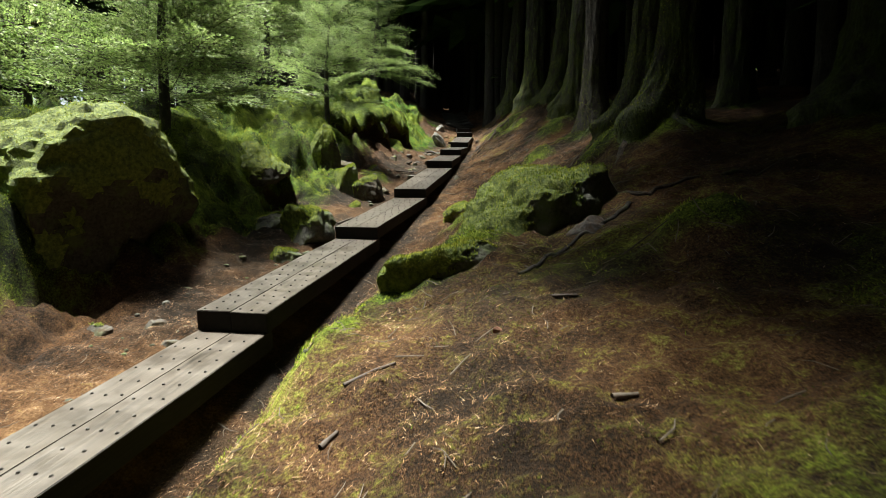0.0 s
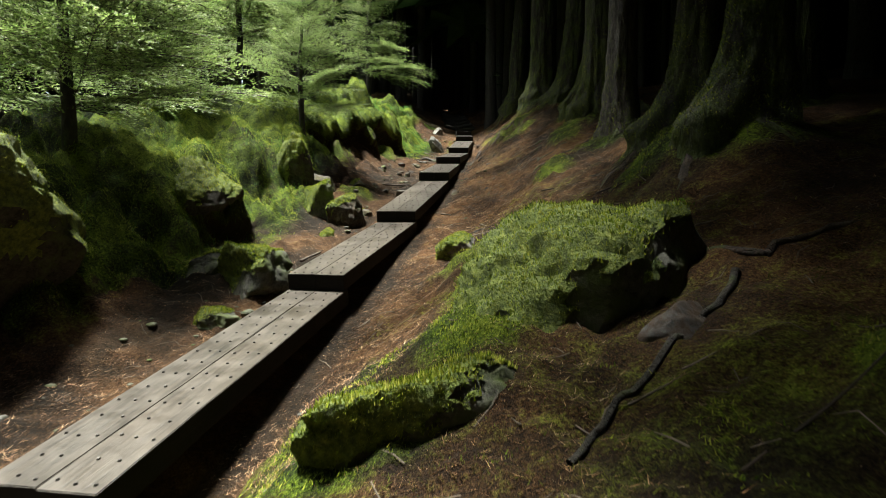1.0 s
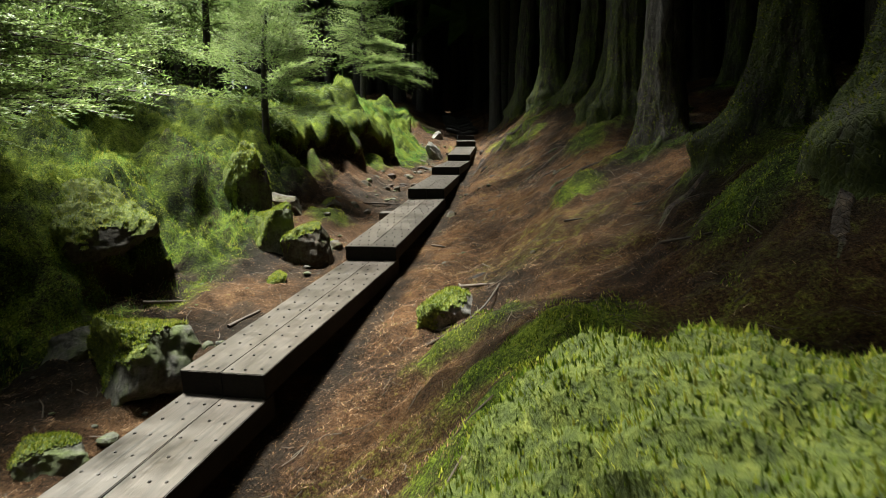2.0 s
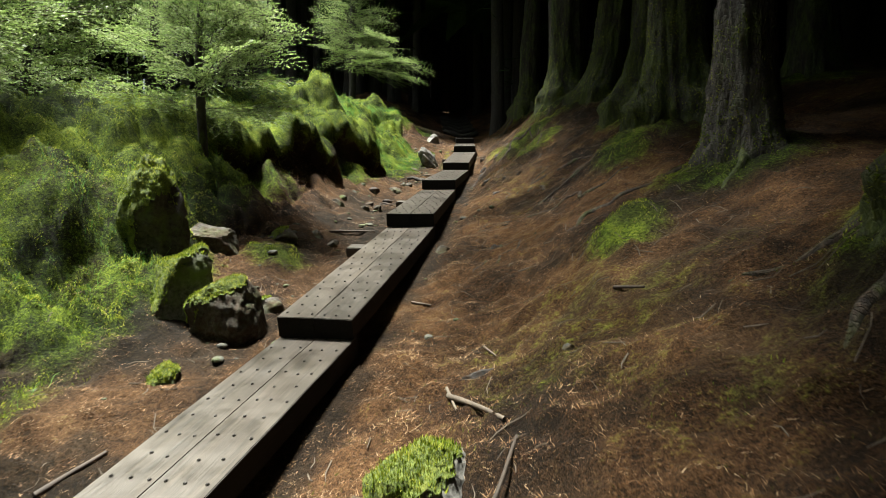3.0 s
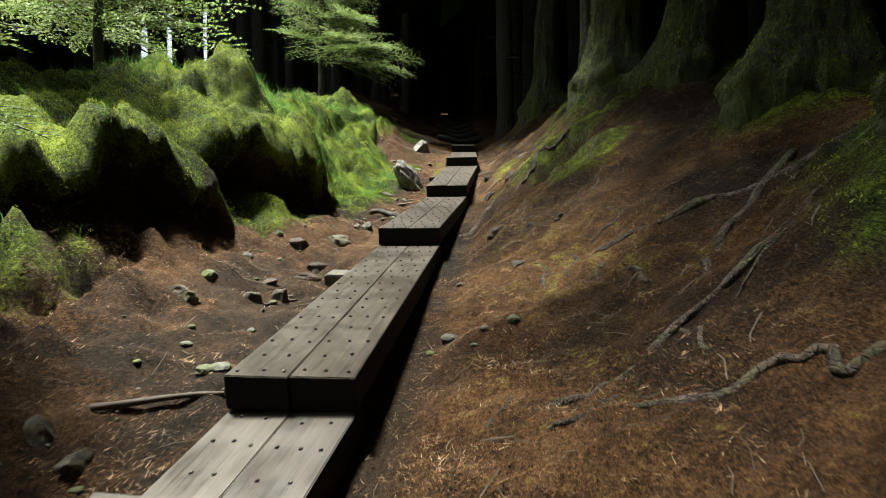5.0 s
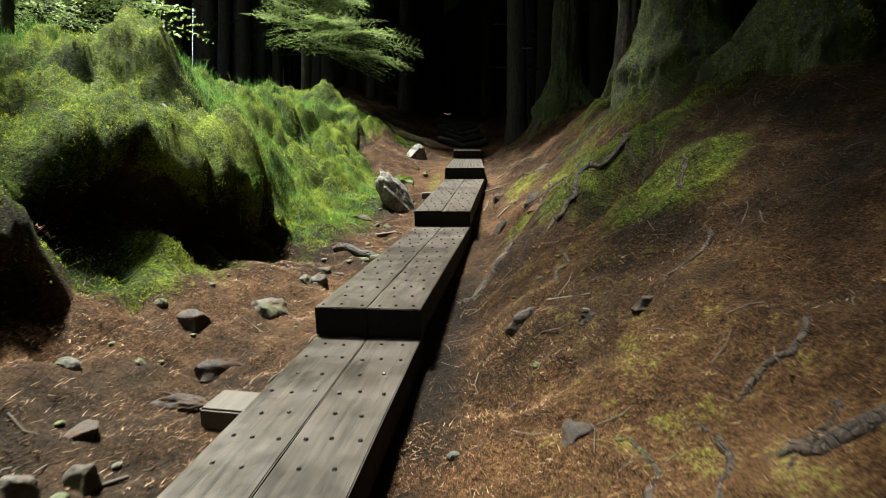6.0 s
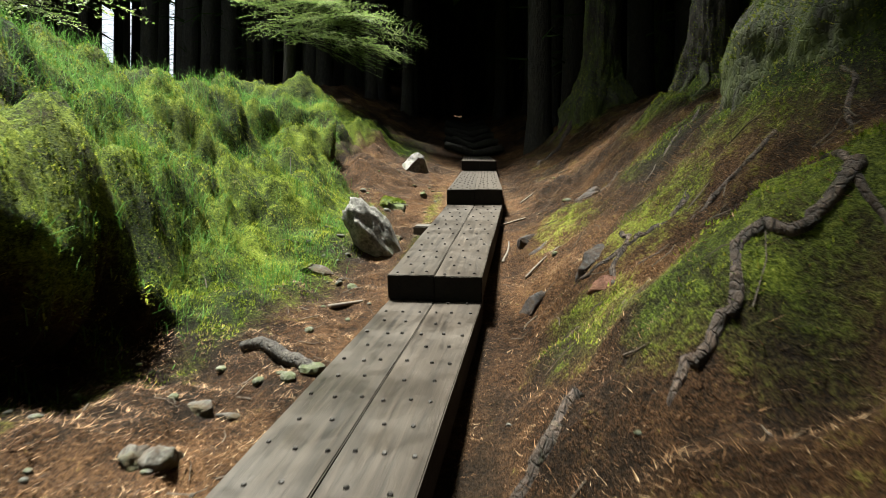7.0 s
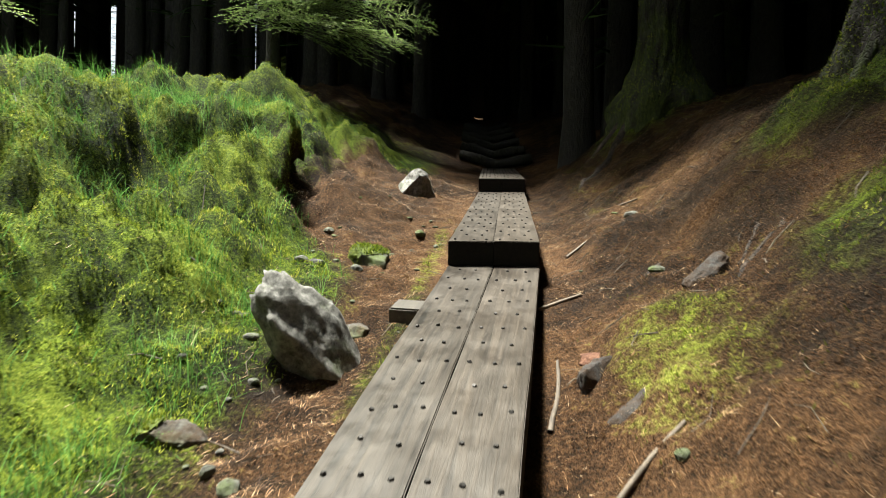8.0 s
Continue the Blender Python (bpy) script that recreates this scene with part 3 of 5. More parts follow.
# ---------------------------------------------------------------- blades, moss and litter
def blades(p, lengths, widths, lean, rng, up=None, segments=1, flat=None):
    """Bent blades at points p (k x 3): vertices and triangles."""
    k = len(p)
    turn = rng.uniform(0, 2 * np.pi, k)
    tilt = np.abs(rng.normal(0, lean, k)) if flat is None else rng.uniform(flat[0], flat[1], k)
    axis = np.stack([np.cos(turn) * np.sin(tilt), np.sin(turn) * np.sin(tilt), np.cos(tilt)], 1)
    if up is not None:
        axis = axis * 0.55 + up * 0.45
    side = np.stack([-np.sin(turn + 0.6), np.cos(turn + 0.6), 0 * turn], 1) * widths[:, None] / 2
    if segments == 1:
        tip = p + axis * lengths[:, None]
        v = np.stack([p - side, p + side, tip], 1).reshape(-1, 3)
        return v, np.arange(3 * k).reshape(-1, 3)
    mid = p + axis * lengths[:, None] * 0.55
    bend = np.stack([np.cos(turn), np.sin(turn), -0.55 + 0 * turn], 1) * lengths[:, None] * rng.uniform(0.1, 0.4, k)[:, None]
    tip = p + axis * lengths[:, None] + bend
    v = np.stack([p - side, p + side, mid + side * 0.8, mid - side * 0.8, tip], 1).reshape(-1, 3)
    b = np.arange(k)[:, None] * 5
    f = np.concatenate([b + [0, 1, 2], b + [0, 2, 3], b + [3, 2, 4]])
    return v, f


def scatter(count, seed, x0=-4.2, x1=4.0, y0=0.3, y1=21.0):
    rng = np.random.default_rng(seed)
    return rng.uniform(x0, x1, count), rng.uniform(y0, y1, count), rng


def grow_moss():
    x, y, rng = scatter(1600000, 31, -3.6, 2.4)
    z, moss = land(x, y)
    off = x - np.interp(y, FY, FX)
    dens = moss * np.clip(1.8 - np.abs(off) * 0.42, 0.15, 1) * np.where(off > 0, 0.6, 1.0)
    keep = rng.uniform(0, 1, len(x)) < dens * smooth_step(0.50, 0.60, vnoise(x * 7, y * 7, 41) * 0.45 + moss * 0.55)
    x, y, z = x[keep], y[keep], z[keep]
    k = len(x)
    # tufts stand higher where the cushions swell
    tuft = smooth_step(0.40, 0.78, vnoise(x * 13, y * 13, 42) * 0.7 + vnoise(x * 29, y * 29, 43) * 0.3)
    p = np.stack([x + brow(x, y)[0], y, z - 0.006 + 0.020 * tuft], 1)
    v, f = blades(p, rng.uniform(0.007, 0.015, k) + 0.010 * tuft, rng.uniform(0.003, 0.0065, k), 1.0, rng)
    ob = new("moss_cover", mesh_of("moss_cover", v, f, M_MOSS))
    tagged(ob, "springy yellow-green moss cushions covering the banks", "moss", kind="stuff")


def hang_fringe():
    """Moss and dead grass hanging from the overhanging turf edges."""
    x, y, rng = scatter(200000, 37, -3.0, -0.5, 6.6, 19.7)
    lip, _, earth_shade = brow(x, y)
    keep = (lip > 0.07) & (earth_shade > 0.04) & (earth_shade < 0.95)
    x, y, lip = x[keep], y[keep], lip[keep]
    z = land(x, y)[0]
    p = np.stack([x + lip, y, z], 1)
    k = len(p)
    v, f = blades(p, rng.uniform(0.015, 0.045, k), rng.uniform(0.004, 0.009, k), 1.0, rng, segments=2, flat=(0.8, 2.2))
    ob = new("moss_fringe", mesh_of("moss_fringe", v, f, M_MOSS))
    tagged(ob, "shaggy moss hanging from the overhanging turf edges", "moss", kind="stuff")


def grow_grass():
    x, y, rng = scatter(330000, 32, -3.8, 0.0)
    z, moss = land(x, y)
    off = x - np.interp(y, FY, FX)
    lush = smooth_step(13.0, 15.0, y) * (1 - smooth_step(18.5, 19.5, y))
    thick = 0.04 + (0.22 + 0.62 * lush) * smooth_step(0.50 - 0.12 * lush, 0.66, vnoise(x * 1.1 + 9, y * 1.1, 51) * 0.6 + vnoise(x * 4, y * 4, 52) * 0.4)
    rim = (np.abs(off + 0.36) < 0.12) & (y > 15.9) & (y < 19.2)
    keep = rng.uniform(0, 1, len(x)) < moss * np.where(rim, 0.6, thick * smooth_step(near_bank(y) - 0.1, near_bank(y) + 0.4, -off)) * np.clip(1.9 + off * 0.45, 0.2, 1)
    p = np.stack([x + brow(x, y)[0], y, z - 0.005], 1)[keep]
    k = len(p)
    tall = 1 + 0.35 * lush[keep]
    v, f = blades(p, rng.uniform(0.03, 0.12, k) * tall, rng.uniform(0.0018, 0.0040, k), 0.6, rng, segments=2)
    ob = new("grass", mesh_of("grass", v, f, M_GRASS))
    tagged(ob, "fine bright green woodland grass on the mossy bank", "grass", kind="stuff")


def strew_litter():
    x, y, rng = scatter(1000000, 33, -2.2, 2.8)
    off = x - np.interp(y, FY, FX)
    keep = (np.abs(off) > 0.25) & (rng.uniform(0, 1, len(x)) < np.clip(1.35 - 0.5 * np.abs(off), 0.08, 1))
    x, y, off = x[keep], y[keep], off[keep]
    z, moss = land(x, y)
    clump = vnoise(x * 13, y * 13, 61) * 0.5 + vnoise(x * 4, y * 4, 62) * 0.5
    keep = rng.uniform(0, 1, len(x)) < (1.0 - 0.85 * moss) * (1 - 0.8 * mud_shade(x, y)) * (0.25 + 1.1 * smooth_step(0.3, 0.65, clump))
    p = np.stack([x, y, z - 0.002], 1)[keep]
    k = len(p)
    v, f = blades(p, rng.uniform(0.014, 0.045, k), rng.uniform(0.0022, 0.0048, k), 1.35, rng, flat=(1.05, 1.55))
    low = p.repeat(3, 0)[:, 2] - 0.002
    v[:, 2] = np.maximum(v[:, 2], low)
    ob = new("needle_litter", mesh_of("needle_litter", v, f, M_NEEDLE))
    tagged(ob, "dry reddish brown needles and twig bits on the ground", "litter", kind="stuff")


def grow_strands():
    """Thin olive moss strands mixed into the litter."""
    x, y, rng = scatter(420000, 34, -1.9, 2.6)
    off = x - np.interp(y, FY, FX)
    z, moss = land(x, y)
    patch = vnoise(x * 2.1 + 3, y * 2.1, 63) * 0.6 + vnoise(x * 9, y * 9, 64) * 0.4
    share = np.where(y < 5, 0.8, 0.14) * smooth_step(0.40, 0.62, patch) * smooth_step(0.3, 0.6, off)
    keep = rng.uniform(0, 1, len(x)) < share
    p = np.stack([x, y, z - 0.002], 1)[keep]
    k = len(p)
    v, f = blades(p, rng.uniform(0.010, 0.028, k), rng.uniform(0.003, 0.006, k), 0.9, rng, flat=(0.7, 1.4))
    ob = new("moss_strands", mesh_of("moss_strands", v, f, M_OLIVE))
    tagged(ob, "thin olive moss strands growing through the needles", "moss", kind="stuff")


grow_moss()
hang_fringe()
grow_grass()
strew_litter()
grow_strands()


# ---------------------------------------------------------------- rocks
def rock(x, y, size, label, material, seed, sink=0.3, turn=0.0, mossy=0.0, cuts=9, tip=(0, 0), z=None, name="rock", brow=False):
    """A split boulder with flat facets and worn edges, and a moss cap over its upper faces."""
    rng = np.random.default_rng(seed)
    bm = bmesh.new()
    bmesh.ops.create_icosphere(bm, subdivisions=5 if max(size) > 0.3 else 4, radius=1)
    planes = [(Vector(rng.normal(0, 1, 3)).normalized(), rng.uniform(0.45, 0.8)) for _ in range(cuts)]
    for v in bm.verts:
        for n, d in planes:
            over = v.co.dot(n) - d
            if over > 0:
                v.co -= n * over * 0.92
        q = v.co * 2.2 + Vector((seed, 0, 0))
        v.co *= 1 + 0.20 * noise.noise(q * 0.7) + 0.08 * noise.noise(q * 2.1) + 0.05 * noise.noise(q * 5) + 0.022 * noise.noise(q * 11)
        wide = 1.0 if brow or v.co.z > 0 else min(2.3, (1.0 - 0.12 * v.co.z) / math.sqrt(max(0.08, 1 - v.co.z * v.co.z)))
        if not brow and v.co.z < 0:
            wide, v.co.z = wide * (1 - 0.15 * v.co.z), v.co.z * 1.7
        v.co = Vector((v.co.x * wide * size[0] / 2, v.co.y * wide * size[1] / 2, v.co.z * size[2] / 2))
    ground = height(x, y) if z is None else z
    sink += 0.2 if z is None and max(size) < 0.35 else 0.0
    m = pose(x, y, ground + size[2] * (0.5 - sink), tip[0], tip[1], turn)
    bm.normal_update()
    top = []
    if mossy > 0:
        rot = m.to_3x3()
        for f in bm.faces:
            c = f.calc_center_median()
            n = rot @ (f.normal * 0.35 + Vector((c.x / size[0], c.y / size[1], c.z / size[2])).normalized() * 0.65)
            if 0.85 * n.z - 0.6 * n.x + 0.5 * noise.noise(c * 4 + Vector((seed, 3, 1))) > 1.0 - mossy:
                top.append((c, f.normal.copy(), f.calc_area(), [v.co + v.normal * (0.008 + 0.006 * noise.noise(v.co * 14)) for v in f.verts]))
    ob = part(name, bm, material, None, smooth=True)
    ob.matrix_world = m
    tagged(ob, label, "rock")
    if top:
        c = np.array([t[0] for t in top])
        n = np.array([t[1] for t in top])
        w = np.array([t[2] for t in top])
        k = int(min(16000, w.sum() * 34000))
        pick = rng.choice(len(top), k, p=w / w.sum())
        spread_r = np.sqrt(w[pick]) * 0.9
        p = c[pick] + rng.normal(0, 1, (k, 3)) * spread_r[:, None] * 0.6
        p -= n[pick] * ((p - c[pick]) * n[pick]).sum(1)[:, None]
        v, f = blades(p, rng.uniform(0.012, 0.032, k), rng.uniform(0.005, 0.010, k), 0.7, rng, up=n[pick])
        turf = np.array([q for t in top for q in t[3]])
        both = np.concatenate([v, turf])
        me = mesh_of("moss_cap", both, np.concatenate([f, len(v) + np.arange(len(turf)).reshape(-1, 3)]), M_MOSS)
        me.materials.append(M_TURF)
        me.polygons.foreach_set("material_index", np.r_[np.zeros(len(f), np.int32), np.ones(len(top), np.int32)])
        cap = child(new("moss_cap", me), ob)
        tagged(cap, "bright green moss cushion")
    return ob


rock(-1.34, 6.40, (0.60, 0.62, 0.58), "dark boulder with a moss top beside the boardwalk", M_ROCK, 1, 0.2, 20, 0.8, z=-0.29, name="boulder")
rock(-1.70, 6.6, (0.5, 0.4, 0.3), "grey slab leaning against a mossy boulder", M_ROCK, 2, 0.35, 40, 0.3)
rock(-1.35, 5.75, (0.34, 0.3, 0.22), "small mossy rock beside a boulder", M_ROCK, 3, 0.3, 0, 0.7)
rock(-1.38, 8.75, (0.44, 0.48, 0.54), "green moss-covered rock beside a paler one", M_ROCK, 4, 0.25, 10, 1.05)
rock(-1.02, 8.62, (0.50, 0.50, 0.50), "grey rock streaked with moss on needle litter", M_PALE, 45, 0.34, 35, 0.55, cuts=6)
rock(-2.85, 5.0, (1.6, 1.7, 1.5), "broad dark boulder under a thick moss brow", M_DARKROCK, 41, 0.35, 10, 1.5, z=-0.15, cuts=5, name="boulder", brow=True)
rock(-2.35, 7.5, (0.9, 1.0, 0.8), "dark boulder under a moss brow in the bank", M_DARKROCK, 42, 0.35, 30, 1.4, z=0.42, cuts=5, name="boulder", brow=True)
rock(-1.62, 9.65, (0.46, 0.42, 0.30), "bare grey rock at the foot of the bank", M_PALE, 6, 0.25, 15, 0.0)
rock(-1.86, 9.15, (0.60, 0.60, 1.0), "dark upright boulder with mossy top in the bank", M_DARKROCK, 7, 0.35, -10, 1.2, z=0.85, cuts=12, name="boulder")
rock(0.38, 6.98, (0.46, 0.44, 0.42), "pale rock half covered in bright moss", M_QUARTZ, 8, 0.25, 60, 0.62, cuts=5, z=-0.11)
rock(0.98, 4.35, (1.30, 1.1, 1.25), "large mossy boulder with grey bare faces", M_ROCK, 9, 0.5, -20, 0.52, z=-0.27, cuts=6, name="boulder")
rock(0.27, 3.46, (0.80, 0.36, 0.56), "low grey rock wrapped in moss", M_ROCK, 10, 0.5, 20, 0.62, z=-0.46)
rock(1.12, 3.72, (0.26, 0.20, 0.17), "bare grey stone lying under a boulder", M_GREY, 11, 0.25, 30, 0.0, z=-0.13)
rock(-0.07, 16.58, (0.36, 0.40, 0.92), "pale quartz rock leaning out of the grass", M_QUARTZ, 12, 0.32, 20, 0.0, tip=(6, -33), z=2.11)
rock(-0.20, 19.75, (0.46, 0.40, 0.38), "white quartz rock at the top of the bank", M_QUARTZ, 13, 0.3, 70, 0.0)
rock(-0.17, 17.75, (0.28, 0.26, 0.24), "small mossy stone in brown needles", M_ROCK, 14, 0.3, 0, 0.6)
rock(0.33, 10.15, (0.15, 0.13, 0.10), "small white stone beside the boards", M_PALE, 15, 0.2, 0, 0.0)
rock(-0.50, 13.6, (0.26, 0.18, 0.13), "rough pale stone in needle litter", M_PALE, 16, 0.25, 20, 0.0)
rock(-0.40, 14.05, (0.12, 0.11, 0.09), "small grey stone in needle litter", M_PALE, 17, 0.25, 0, 0.0)
rock(-2.15, 4.0, (0.20, 0.15, 0.13), "small grey stone on dark soil", M_PALE, 18, 0.3, 0, 0.2)
rock(-1.86, 4.15, (0.19, 0.13, 0.11), "small grey stone on dark soil", M_PALE, 19, 0.3, 40, 0.0)
rock(-1.52, 3.80, (0.30, 0.16, 0.09), "flat pale stone against the boards", M_PALE, 20, 0.4, -30, 0.0)
rock(-1.15, 10.2, (0.30, 0.24, 0.22), "grey lichen-spotted stone at the foot of the bank", M_PALE, 21, 0.35, 20, 0.3)
rock(-0.92, 10.56, (0.12, 0.11, 0.12), "small grey stone in needle litter", M_PALE, 22, 0.3, 0, 0.0)
rock(-0.73, 10.51, (0.13, 0.12, 0.11), "small pale stone in needle litter", M_PALE, 23, 0.3, 60, 0.0)
rock(1.00, 15.97, (0.50, 0.20, 0.22), "grey slab of rock showing in the slope", M_GREY, 24, 0.5, 27, 0.0, cuts=9, tip=(0, -38), z=2.29)
rock(1.40, 16.56, (0.36, 0.12, 0.10), "dark bluish stone showing in the slope", M_GREY, 25, 0.5, 45, 0.0, tip=(0, -25), z=2.71)
rock(1.27, 16.88, (0.34, 0.06, 0.07), "thin grey ridge of rock in the slope", M_GREY, 35, 0.5, 45, 0.0, tip=(0, -24), z=2.67)
rock(0.45, 2.35, (0.045, 0.035, 0.03), "small reddish stone on the needles", M_RED, 40, 0.2, 10, 0.0)
rock(0.95, 16.20, (0.34, 0.16, 0.24), "grey angular slab standing out of the slope", M_GREY, 61, 0.62, 50, 0.0, cuts=10, tip=(0, -30))
rock(1.15, 15.03, (0.26, 0.14, 0.16), "grey angular stone in the mossy slope", M_GREY, 62, 0.45, 40, 0.0, cuts=10, tip=(0, -25))
rock(0.90, 15.25, (0.30, 0.13, 0.16), "grey slab at the foot of the slope", M_GREY, 63, 0.5, 55, 0.0, cuts=10, tip=(0, -30))
rock(1.13, 14.72, (0.14, 0.10, 0.10), "reddish stone in the mossy slope", M_RED, 64, 0.45, 20, 0.0)
rock(0.86, 12.82, (0.20, 0.12, 0.11), "dark stone in moss beside the boards", M_GREY, 65, 0.45, 30, 0.0)
rock(0.94, 16.33, (0.17, 0.07, 0.04), "flat reddish brown stone on the needles", M_RED, 36, 0.4, -50, 0.0, cuts=5)
rock(0.86, 12.90, (0.08, 0.05, 0.04), "small dark stone in moss beside the boards", M_GREY, 37, 0.45, 20, 0.0)
rock(1.08, 12.65, (0.09, 0.05, 0.04), "small dark stone in the needle slope", M_GREY, 38, 0.45, 30, 0.0)
rock(1.27, 12.57, (0.11, 0.05, 0.05), "small dark stone in the needle slope", M_GREY, 39, 0.45, 15, 0.0)
rock(-0.03, 16.85, (0.20, 0.15, 0.07), "flat grey stone in needle litter", M_PALE, 26, 0.4, 10, 0.0)
rock(-0.40, 14.42, (0.12, 0.10, 0.08), "small pale stone beside the boards", M_PALE, 28, 0.3, 0, 0.0)
rock(-0.28, 14.42, (0.10, 0.09, 0.06), "small pale stone beside the boards", M_PALE, 29, 0.3, 50, 0.0)
rock(-0.32, 14.05, (0.13, 0.12, 0.11), "small grey stone beside the boards", M_PALE, 30, 0.3, 80, 0.0)
rock(-0.51, 12.67, (0.34, 0.18, 0.15), "flat dark wet stone beside the boards", M_GREY, 31, 0.4, 12, 0.0)
rock(-0.69, 12.32, (0.22, 0.14, 0.09), "flat dark stone in trodden soil", M_GREY, 32, 0.4, -20, 0.0)
rock(-0.69, 12.04, (0.12, 0.10, 0.09), "small pale stone in trodden soil", M_PALE, 46, 0.3, 30, 0.0)
rock(-0.53, 12.13, (0.13, 0.12, 0.15), "grey blocky stone in trodden soil", M_PALE, 47, 0.3, 10, 0.0)
rock(-0.52, 12.99, (0.26, 0.14, 0.10), "flat dark stone beside the boards", M_GREY, 48, 0.4, 35, 0.0)
rock(-0.74, 13.27, (0.24, 0.18, 0.13), "dark lump of stone in needle litter", M_GREY, 49, 0.4, -15, 0.0)
rock(-0.96, 11.75, (0.17, 0.13, 0.12), "grey stone at the foot of the bank", M_PALE, 50, 0.35, 40, 0.0)
rock(-0.83, 8.88, (0.30, 0.22, 0.17), "low grey stone behind a mossy rock", M_PALE, 51, 0.4, 20, 0.1)
rock(-0.84, 9.05, (0.15, 0.12, 0.08), "flat pale stone in needle litter", M_PALE, 52, 0.4, -25, 0.0)
rock(-1.08, 7.96, (0.22, 0.20, 0.16), "small stone wrapped in green moss", M_ROCK, 53, 0.35, 0, 1.0)
rock(-0.43, 15.99, (0.22, 0.14, 0.11), "grey stone sunk in moss at the bank's foot", M_PALE, 54, 0.45, 15, 0.2)
rock(0.98, 7.60, (0.06, 0.05, 0.03), "small bluish grey stone on the needles", M_PALE, 55, 0.3, 0, 0.0)
rock(0.65, 7.88, (0.26, 0.07, 0.06), "thin bluish slab showing in the slope", M_GREY, 56, 0.5, -5, 0.0)
rock(0.78, 9.80, (0.11, 0.10, 0.12), "small dark stone in the needle slope", M_GREY, 57, 0.35, 20, 0.0)
rock(0.92, 12.05, (0.17, 0.10, 0.10), "small dark stone in the needle slope", M_GREY, 58, 0.4, 60, 0.0)


# ---------------------------------------------------------------- trees
def tube(points, radii, sides=8, rough=0.0, seed=0.0):
    """A tapered tube through points: vertices and quads, with a closed tip."""
    pts = [Vector(p) for p in points]
    verts, faces = [], []
    for i, p in enumerate(pts):
        d = (pts[min(i + 1, len(pts) - 1)] - pts[max(i - 1, 0)]).normalized()
        a = d.cross(Vector((0.3, 0.2, 1) if abs(d.z) < 0.9 else (1, 0.2, 0))).normalized()
        b = d.cross(a)
        for s in range(sides):
            t = 2 * math.pi * s / sides
            r = radii[i] * (1 + rough * noise.noise((math.cos(t) * 1.5 + seed, math.sin(t) * 1.5, i * 0.45)))
            verts.append(p + (a * math.cos(t) + b * math.sin(t)) * r)
    for i in range(len(pts) - 1):
        for s in range(sides):
            n = (s + 1) % sides
            faces.append((i * sides + s, i * sides + n, (i + 1) * sides + n, (i + 1) * sides + s))
    return [tuple(v) for v in verts], faces


def trunk_rings(d, high, lean, seed, flare):
    """Rings of points up a conifer trunk with a buttressed foot and furrowed, lumpy bark."""
    rng = np.random.default_rng(seed)
    sides, rings = 72, 120
    lobes = [(rng.uniform(0, 6.28), rng.uniform(0.5, 1.0)) for _ in range(6)] + [(rng.uniform(2.6, 3.9), 0.9)]
    zs = -0.9 + (high + 0.9) * (np.linspace(0, 1, rings) ** 1.9)
    rows = []
    for z in zs:
        k = math.exp(-max(z, -0.12) / 0.30)
        cx, cy = lean[0] * z + 0.03 * math.sin(z * 1.1 + seed), lean[1] * z + 0.03 * math.cos(z * 0.9 + seed)
        ring = []
        for s in range(sides):
            t = 2 * math.pi * s / sides
            c, e = math.cos(t), math.sin(t)
            lobe = sum(w * max(0.0, math.cos(t - a)) ** 6 for a, w in lobes)
            r = d / 2 * (1 - 0.035 * max(z, 0)) * (1 + flare * k * (0.12 + 0.66 * lobe))
            r *= 1 + 0.12 * noise.noise((c * 1.3 + seed, e * 1.3, z * 0.9)) + 0.13 * noise.noise((c * 3 + seed, e * 3, z * 1.2)) + 0.11 * noise.noise((c * 6 + seed, e * 6, z * 5)) + 0.09 * noise.noise((c * 13 + seed, e * 13, z * 9))
            ring.append((cx + r * c, cy + r * e, z))
        rows.append(ring)
    return np.array(rows)


def trunk_mesh(rows, material):
    rings, sides = rows.shape[:2]
    i = np.arange(rings - 1)[:, None] * sides
    s = np.arange(sides)
    n = (s + 1) % sides
    faces = np.stack([i + s, i + n, i + n + sides, i + s + sides], -1).reshape(-1, 4)
    return mesh_of("trunk", rows.reshape(-1, 3), faces, material, True)


